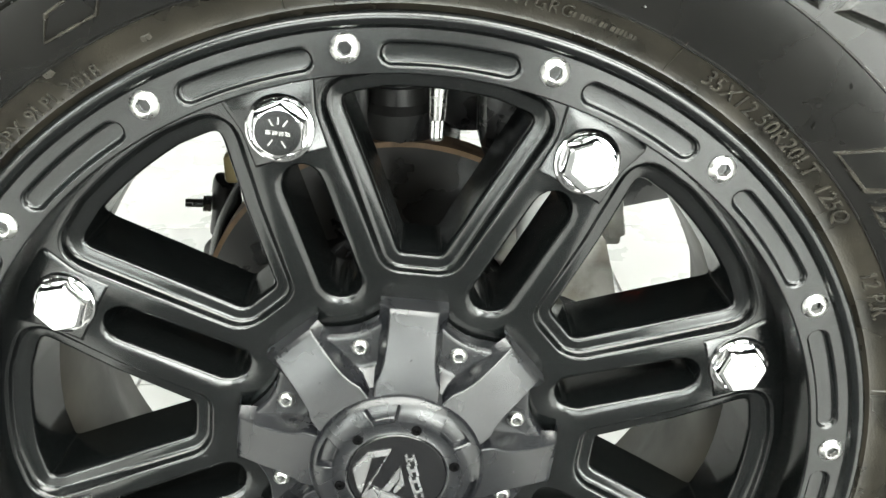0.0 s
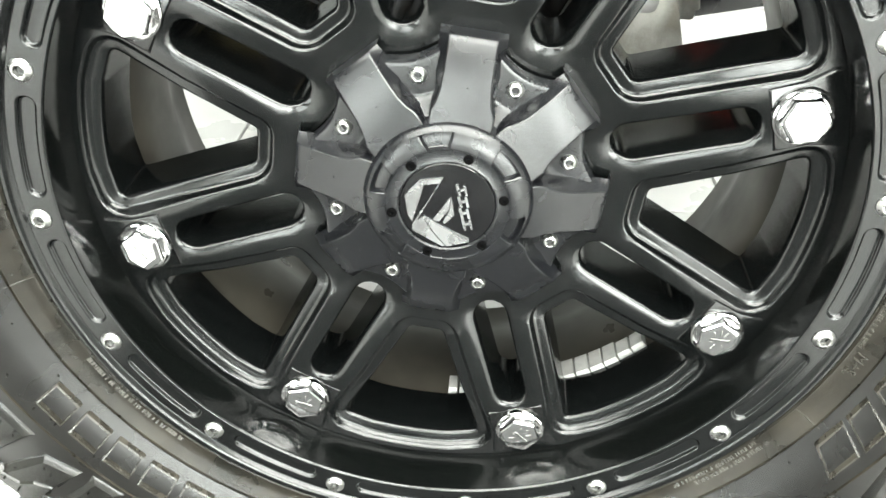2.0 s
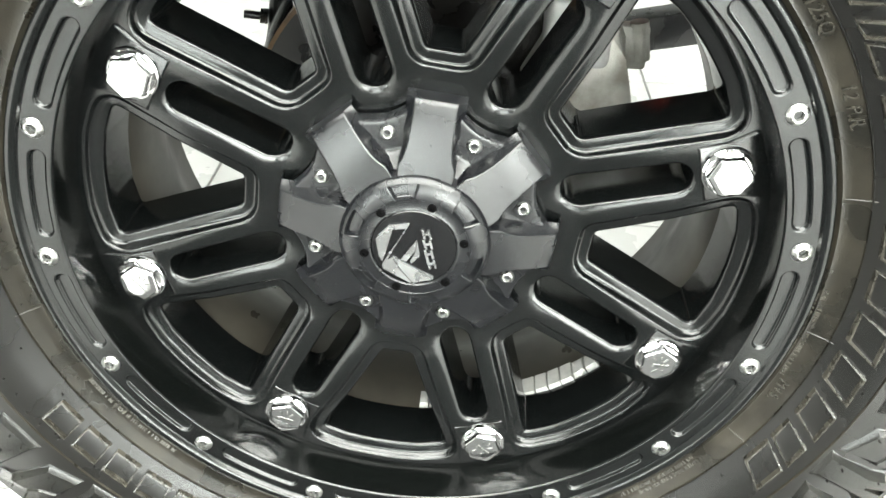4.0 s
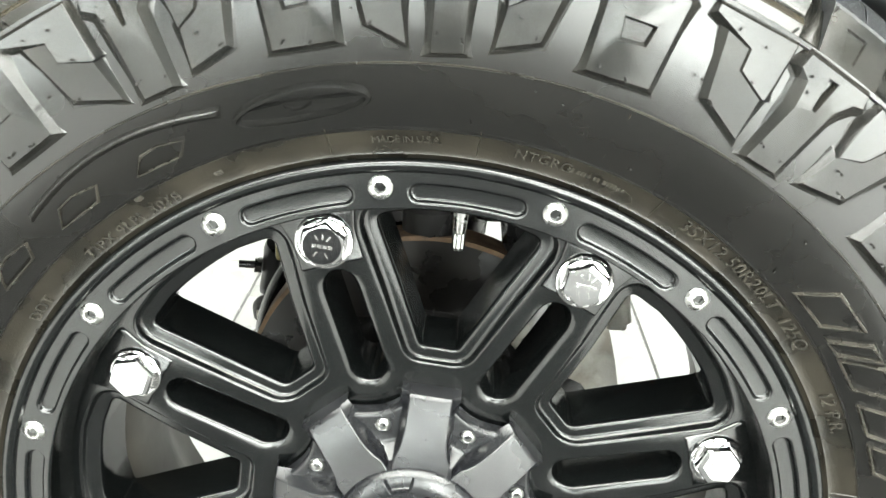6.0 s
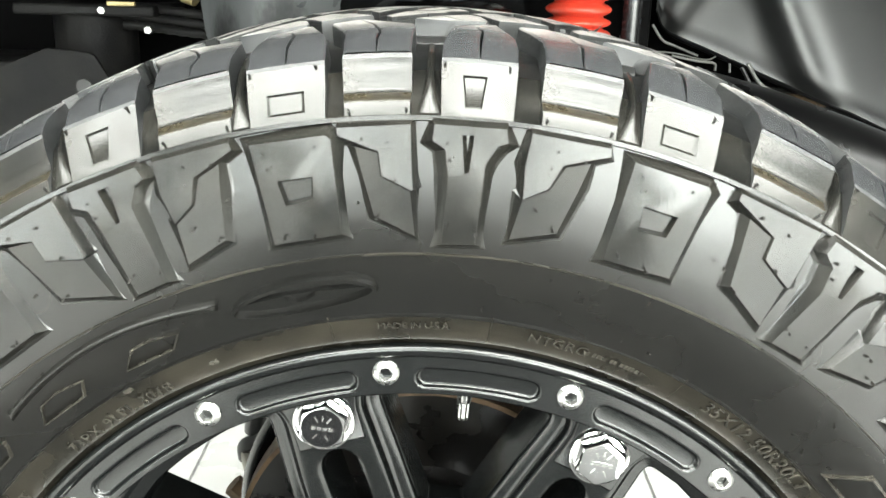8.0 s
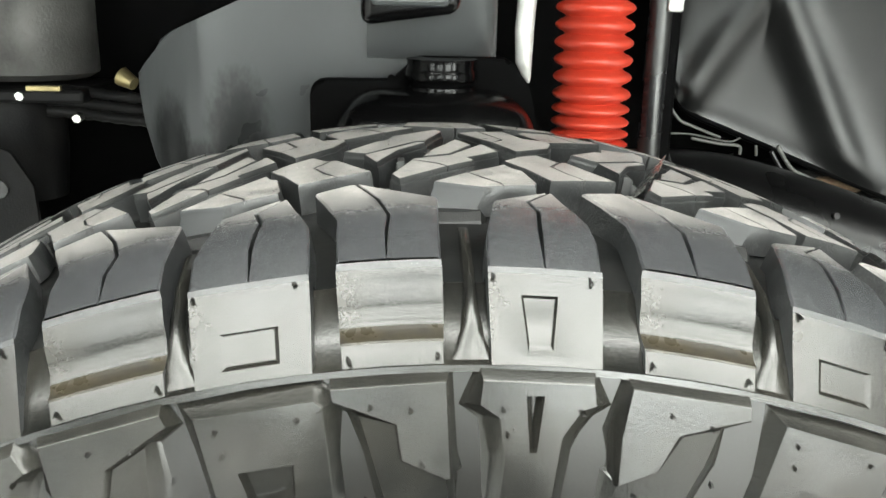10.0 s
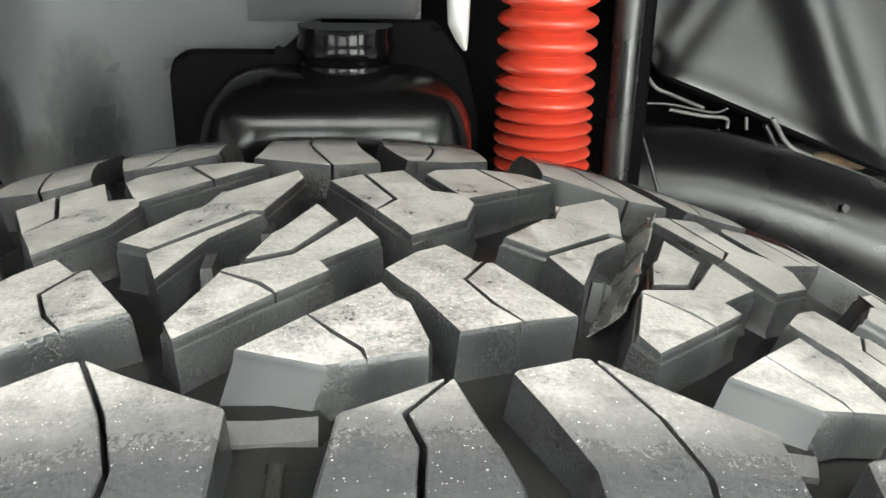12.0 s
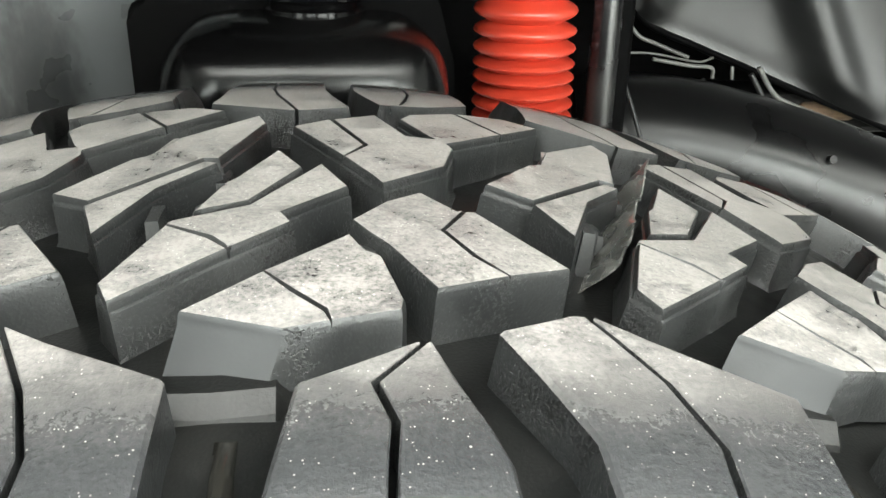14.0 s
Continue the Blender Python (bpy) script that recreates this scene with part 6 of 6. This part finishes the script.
# ---- the wheel well ----
def wheel_well():
    p = thing("inner_fender_panel", "satin grey sheet metal inner fender panel", "fender panel", (-0.09, 0.33, 0.9))
    edge = [(-0.2365, 0.878), (-0.2365, 0.866), (-0.233, 0.838), (-0.225, 0.808), (-0.210, 0.780), (-0.195, 0.755)]
    pts = edge + [(0.055, 0.745), (0.055, 1.2), (-0.02, 1.2), (-0.03, 1.03), (-0.085, 0.975), (-0.147, 0.938), (-0.181, 0.923), (-0.204, 0.913), (-0.214, 0.906), (-0.2175, 0.897), (-0.23, 0.886)]
    bm = polyplate(bmesh.new(), pts, 0.004, lambda x: 0.33 - 0.1 * (x + 0.236), 0.0015)
    for k in range(9):
        bmesh.ops.bisect_plane(bm, geom=bm.verts[:] + bm.edges[:] + bm.faces[:], plane_co=(-0.155 - 0.009 * k, 0, 0), plane_no=(1, 0, 0))
    for v in bm.verts:
        v.co.y += 3.2 * max(0.0, -0.155 - v.co.x) ** 2
    part("panel", bm, M_LINER, p, smooth=30)
    bm = bmesh.new()
    secs = []
    for z, push in ((0.897, 0.0), (0.904, 0.012), (0.924, 0.02), (1.2, 0.03)):
        secs.append([bm.verts.new((x, 0.305 - f * push - 0.002, z)) for x, f in ((-0.046, 0.0), (-0.026, 0.6), (-0.006, 1.0), (0.036, 1.0), (0.05, 0.8), (0.055, 0.0))])
    for a, b in zip(secs, secs[1:]):
        bridge(bm, a, b, closed=False)
    part("pressed_rib", bm, M_LINER, p, "pressed vertical rib", smooth=60)
    bm = box(bmesh.new(), (-0.0485, 0.238, 0.923), (0.0225, 0.31, 1.1), 0.008, 3)
    for v in bm.verts:
        v.co.z += 0.14 * (v.co.x + 0.0485)
    bx = part("box_bracket", bm, M_GLOSSPAN, p, "black rimmed box bracket", smooth=30)
    part("face_plate", box(bmesh.new(), (-0.041, 0.234, 0.937), (0.0135, 0.24, 1.09), 0.003), M_LINER, bx, "grey face plate")

    b = thing("bump_stop_tower", "glossy black pressed steel bump stop tower", "bump stop", (0.0, 0.26, 0.8))
    pts = rounded([(-0.088, 0.60, 0.001), (-0.088, 0.8825, 0.012), (-0.026, 0.8825, 0.01), (-0.008, 0.9, 0.012), (0.062, 0.9, 0.008), (0.078, 0.88, 0.008), (0.087, 0.845, 0.02), (0.088, 0.60, 0.001)], 4)
    part("back_plate", polyplate(bmesh.new(), [(v.x, v.y) for v in pts], 0.02, 0.272, 0.004), M_PLATE, b, smooth=40)
    bm = box(bmesh.new(), (-0.068, 0.206, 0.65), (0.079, 0.30, 0.8775), 0.034, 8)
    part("pressed_bulge", bm, M_GLOSSPAN, b, "rounded glossy bulge", smooth=60)
    bm = lathe_z(bmesh.new(), [(r, z - 0.0135) for r, z in ((0.031, 0.868), (0.030, 0.884), (0.0285, 0.8865), (0.0262, 0.8875), (0.0268, 0.89), (0.0262, 0.8935), (0.0242, 0.895), (0.0245, 0.897), (0.0268, 0.8985), (0.0272, 0.901), (0.0266, 0.9045), (0.0255, 0.907), (0.0262, 0.9135))], 0.0105, 0.262, 40)
    part("rubber_stop", bm, M_STOP, b, "black shiny stop with a groove", smooth=40)

    s = thing("shock_absorber", "shock absorber with a red ribbed rubber boot", "shock absorber", (0.146, 0.33, 0.6))
    prof, z = [], 0.62
    while z < 1.2:
        pitch = 0.0085 if z < 0.835 else (0.0108 if z < 0.86 else 0.0138)
        for f, r in ((0.0, 0.0248), (0.09, 0.0264), (0.22, 0.0304), (0.36, 0.0329), (0.5, 0.0337), (0.64, 0.0329), (0.78, 0.0304), (0.91, 0.0264)):
            prof.append((r, z + f * pitch))
        z += pitch
    part("boot", lathe_z(bmesh.new(), [(0.96 * r, h) for r, h in prof], 0.1412, 0.33, 40, (-0.010, 0.0)), M_RED, s, "bright red ribbed rubber boot", smooth=60)
    bm = lathe_z(bmesh.new(), [(0.022, 0.35), (0.022, 0.63)], 0.1412, 0.33, 24)
    part("body", bm, M_BLACKPART, s, "black damper body", smooth=40)
    r = thing("guide_rod", "dark satin upright steel rod with a pale clip", "rod", (0.2, 0.33, 0.6))
    bm = tube(bmesh.new(), [(0.1905, 0.332, 0.6), (0.1915, 0.331, 0.9), (0.193, 0.33, 1.2)], 0.0095, 24)
    part("rod", bm, M_BLACKPART, r, "satin black rod", smooth=40)
    part("channel", box(bmesh.new(), (0.198, 0.336, 0.6), (0.212, 0.36, 1.2), 0.003), M_PLATE, r, "black channel")
    part("clip", box(bmesh.new(), (0.194, 0.318, 0.936), (0.207, 0.33, 0.952), 0.002), M_WEIGHT, r, "pale grey clip")
    h = thing("brace_tube", "pale grey painted upright brace", "brace", (0.085, 0.32, 0.88))
    bm = bmesh.new()
    rows = []
    for z, x, w in ((0.878, 0.0845, 0.0012), (0.884, 0.0825, 0.004), (0.894, 0.080, 0.0068), (0.92, 0.0795, 0.0078), (0.95, 0.081, 0.0078), (1.2, 0.094, 0.008)):
        rows.append([bm.verts.new((x + w * math.sin(t), 0.322 - 0.5 * w * math.cos(t), z)) for t in np.linspace(-math.pi, math.pi, 15)[:-1]])
    for a, b2 in zip(rows, rows[1:]):
        bridge(bm, a, b2)
    bm.faces.new(rows[0])
    part("tube", bm, M_WEIGHT, h, smooth=60)

    f = thing("fender_liner", "black plastic fender liner with a soft sheen", "fender liner", (0.3, 0.35, 0.85))
    base = arcpath([(0.243, 0.448, 0.868), (0.258, 0.446, 0.843), (0.302, 0.442, 0.824), (0.338, 0.438, 0.810), (0.372, 0.434, 0.796), (0.46, 0.42, 0.762), (0.6, 0.38, 0.70)], 22)
    ups = [(0.0, 0.0), (0.004, -0.001)] + [(0.012 * k, 0.012 * (0.012 * k / 0.12) ** 1.9) for k in range(1, 17)] + [(0.24, 0.044), (0.29, 0.063), (0.34, 0.085)]

    def crease(x, up):
        """Two rounded pressings that meet in a peak."""
        lines = ((0.25, 0.0, 0.326, 0.15, 0.015), (0.43, 0.0, 0.33, 0.15, 0.024), (0.328, 0.15, 0.33, 0.4, 0.02))
        best = 0.0
        for x0, u0, x1, u1, wide in lines:
            if u0 - 0.02 <= up <= u1 + 0.02:
                mid = x0 + (x1 - x0) * (up - u0) / (u1 - u0)
                best = max(best, 0.011 * math.exp(-((x - mid) / wide) ** 2))
        return best * min(1.0, up / 0.015)

    bm = bmesh.new()
    for off in (0.0, 0.004):
        rows = []
        for up, lean in ups:
            rows.append([bm.verts.new((q.x + off - lean * 0.35 + 0.04 * up * (q.x - 0.25) - 0.2 * h2, q.y + off - lean - 0.95 * h2, q.z + up)) for q, h2 in ((q, crease(q.x, up)) for q in base)])
        for a, b2 in zip(rows, rows[1:]):
            bridge(bm, a, b2, closed=False)
        if off == 0.0:
            first = rows
    bridge(bm, first[0], rows[0], closed=False)
    for i in range(len(rows) - 1):
        bm.faces.new((first[i][0], first[i + 1][0], rows[i + 1][0], rows[i][0]))
    part("liner", bm, M_FLARE, f, smooth=50)
    part("edge_trim", tube(bmesh.new(), [q + Vector((0.002, 0.002, 0)) for q in base], 0.003, 8), M_PLATE, f, "rolled black lower edge", smooth=60)

    g = thing("body_mount_beam", "glossy black rounded body beam", "beam", (0.3, 0.38, 0.75))
    bm = tube(bmesh.new(), arcpath([(0.199, 0.42, 0.758), (0.249, 0.412, 0.760), (0.304, 0.402, 0.753), (0.408, 0.375, 0.723), (0.6, 0.31, 0.652), (0.8, 0.22, 0.56)], 6), 0.05, 32)
    part("beam", bm, M_BEAM, g, smooth=60)
    part("ledge", box(bmesh.new(), (0.2, 0.45, 0.75), (0.62, 0.5, 0.786), 0.006), M_GRIME, g, "black ledge")
    bm = bmesh.new()
    tube(bm, [(0.369, 0.346, 0.762), (0.3695, 0.34, 0.764)], 0.003, 10)
    part("plug", bm, M_BEAM, g, "small round plug")
    for pts, rr, m, lab in (([(0.24, 0.42, 0.868), (0.252, 0.42, 0.852), (0.266, 0.418, 0.846), (0.292, 0.415, 0.836)], 0.0019, M_SHEATH, "pale grey sheathed wire end"),
                            ([(0.225, 0.42, 0.838), (0.262, 0.42, 0.8385), (0.3, 0.418, 0.832), (0.312, 0.415, 0.836)], 0.0012, M_SHEATH, "thin bright brake line"),
                            ([(0.262, 0.41, 0.836), (0.29, 0.41, 0.831), (0.309, 0.41, 0.829), (0.311, 0.41, 0.821)], 0.0019, M_SHEATH, "pale bent clip wire"),
                            ([(0.328, 0.415, 0.829), (0.329, 0.414, 0.819)], 0.0018, M_SHEATH, "small pale clip"),
                            ([(0.337, 0.4, 0.826), (0.352, 0.4, 0.805), (0.368, 0.4, 0.795), (0.43, 0.4, 0.773), (0.5, 0.395, 0.745)], 0.0028, M_BLACKPART, "black fuel line"),
                            ([(0.345, 0.405, 0.83), (0.36, 0.405, 0.81), (0.378, 0.405, 0.80), (0.44, 0.405, 0.778), (0.51, 0.40, 0.75)], 0.0028, M_SHEATH, "grey fuel line"),
                            ([(0.222, 0.36, 0.835), (0.229, 0.35, 0.812), (0.236, 0.345, 0.79)], 0.002, M_RUBBERHOSE, "black cable over the beam"),
                            ([(0.30, 0.40, 0.822), (0.27, 0.385, 0.815), (0.256, 0.365, 0.80), (0.253, 0.355, 0.78)], 0.0022, M_RUBBERHOSE, "black cable over the beam")):
        pts = [(x - 0.003, y + 0.012, z - 0.0165) for x, y, z in pts]
        w = thing("cable", lab + " in the wheel well", "cable", pts[0], "cables in the wheel well")
        part("strand", tube(bmesh.new(), arcpath(pts, 6), rr * 0.75, 10), m, w, smooth=40)
    r2 = thing("rusty_bracket", "brown rusty steel bracket edge", "bracket", (0.43, 0.45, 0.78))
    part("plate", box(bmesh.new(), (0.398, 0.446, 0.762), (0.45, 0.454, 0.778), 0.005), M_RUST, r2)

    # left of the panel
    m = thing("starter_motor", "dusty dark grey cylindrical motor with a flange", "motor", (-0.37, 0.46, 0.86))
    bm = lathe_z(bmesh.new(), [(0.055, 0.862), (0.064, 0.868), (0.064, 0.96), (0.06, 0.975), (0.06, 1.2)], -0.376, 0.48, 36)
    part("housing", bm, M_MOTOR, m, "dusty grey housing", smooth=40)
    bm = box(bmesh.new(), (-0.45, 0.40, 0.846), (-0.3, 0.52, 0.858), 0.003)
    part("flange", bm, M_GRIME, m, "dark flange")
    part("shaft_cover", lathe_z(bmesh.new(), [(0.04, 0.75), (0.045, 0.80), (0.045, 0.846)], -0.385, 0.46, 24), M_GRIME, m, "dark cover", smooth=40)
    for at in ((-0.355, 0.398, 0.853), (-0.307, 0.398, 0.834)):
        part("bolt_head", tube(bmesh.new(), [(at[0], at[1] + 0.01, at[2]), (at[0], at[1], at[2] - 0.001)], [0.0045, 0.004], 6), M_SCREW, m, "bright bolt head")
    part("tab", box(bmesh.new(), (-0.348, 0.396, 0.857), (-0.318, 0.402, 0.862), 0.001), M_YELLOW, m, "yellow plated tab")
    l = thing("wiring_loom", "black corrugated wiring loom", "loom", (-0.28, 0.42, 0.845))
    for k in range(3):
        part("conduit", tube(bmesh.new(), [(-0.34 + 0.007 * i, 0.42 + 0.004 * math.sin(i * 0.4), 0.857 - 0.010 * k - 0.0006 * i) for i in range(18)], [0.0058 if i % 2 else 0.0047 for i in range(18)], 12), M_GRIME, l, smooth=50)
    part("connector", tube(bmesh.new(), [(-0.268, 0.41, 0.87), (-0.256, 0.405, 0.864)], [0.009, 0.006], 10), M_YELLOW, l, "brassy connector", smooth=40)
    q = thing("steel_bracket", "dark grey steel bracket with a round hole", "bracket", (-0.38, 0.36, 0.76))
    pts = rounded([(-0.46, 0.65, 0.002), (-0.329, 0.65, 0.002), (-0.335, 0.78, 0.01), (-0.353, 0.811, 0.01), (-0.40, 0.815, 0.01), (-0.46, 0.79, 0.01)], 4)
    part("plate", polyplate(bmesh.new(), [(v.x, v.y) for v in pts], 0.005, 0.36, 0.001), M_GRIME, q)
    bm = bmesh.new()
    tube(bm, [(-0.364, 0.3575, 0.777), (-0.364, 0.362, 0.777)], 0.008, 20)
    part("hole_grommet", bm, M_RUBBERHOSE, q, "black grommet in the hole", smooth=40)
    e = thing("battery_tray", "black tray with a cream label", "tray", (-0.5, 0.36, 0.74))
    part("tray", box(bmesh.new(), (-0.62, 0.37, 0.66), (-0.41, 0.5, 0.80), 0.006), M_GRIME, e)
    part("label", box(bmesh.new(), (-0.462, 0.3675, 0.752), (-0.417, 0.371, 0.776)), M_LABEL, e, "cream paper label")
    bm = bmesh.new()
    for k in range(9):
        box(bm, (-0.459 + 0.0042 * k, 0.3668, 0.768), (-0.4575 + 0.0042 * k + 0.0006 * (k % 3), 0.3674, 0.774))
    part("print", bm, M_GRIME, e, "bars of small print")

    # dark body shell behind and above; unseen roof, sides and lip block light
    z = thing("body_shell", "black underside of the vehicle body round the wheel well", "vehicle body", (0, 0.6, 0.9))
    part("firewall", box(bmesh.new(), (-0.75, 0.56, 0.64), (0.75, 0.575, 1.205)), M_PLATE, z)
    part("arch_roof", box(bmesh.new(), (-0.75, -0.13, 1.205), (0.75, 0.575, 1.22)), M_GRIME, z)
    part("fender_lip", box(bmesh.new(), (-0.75, -0.15, 1.15), (0.75, -0.132, 1.24), 0.006), M_BLACKPART, z, "unseen black fender lip, added to shade the well")
    part("arch_front", box(bmesh.new(), (0.70, 0.1, 0.6), (0.715, 0.575, 1.205)), M_GRIME, z)
    part("arch_rear", box(bmesh.new(), (-0.715, 0.1, 0.6), (-0.70, 0.575, 1.205)), M_GRIME, z)


wheel_well()
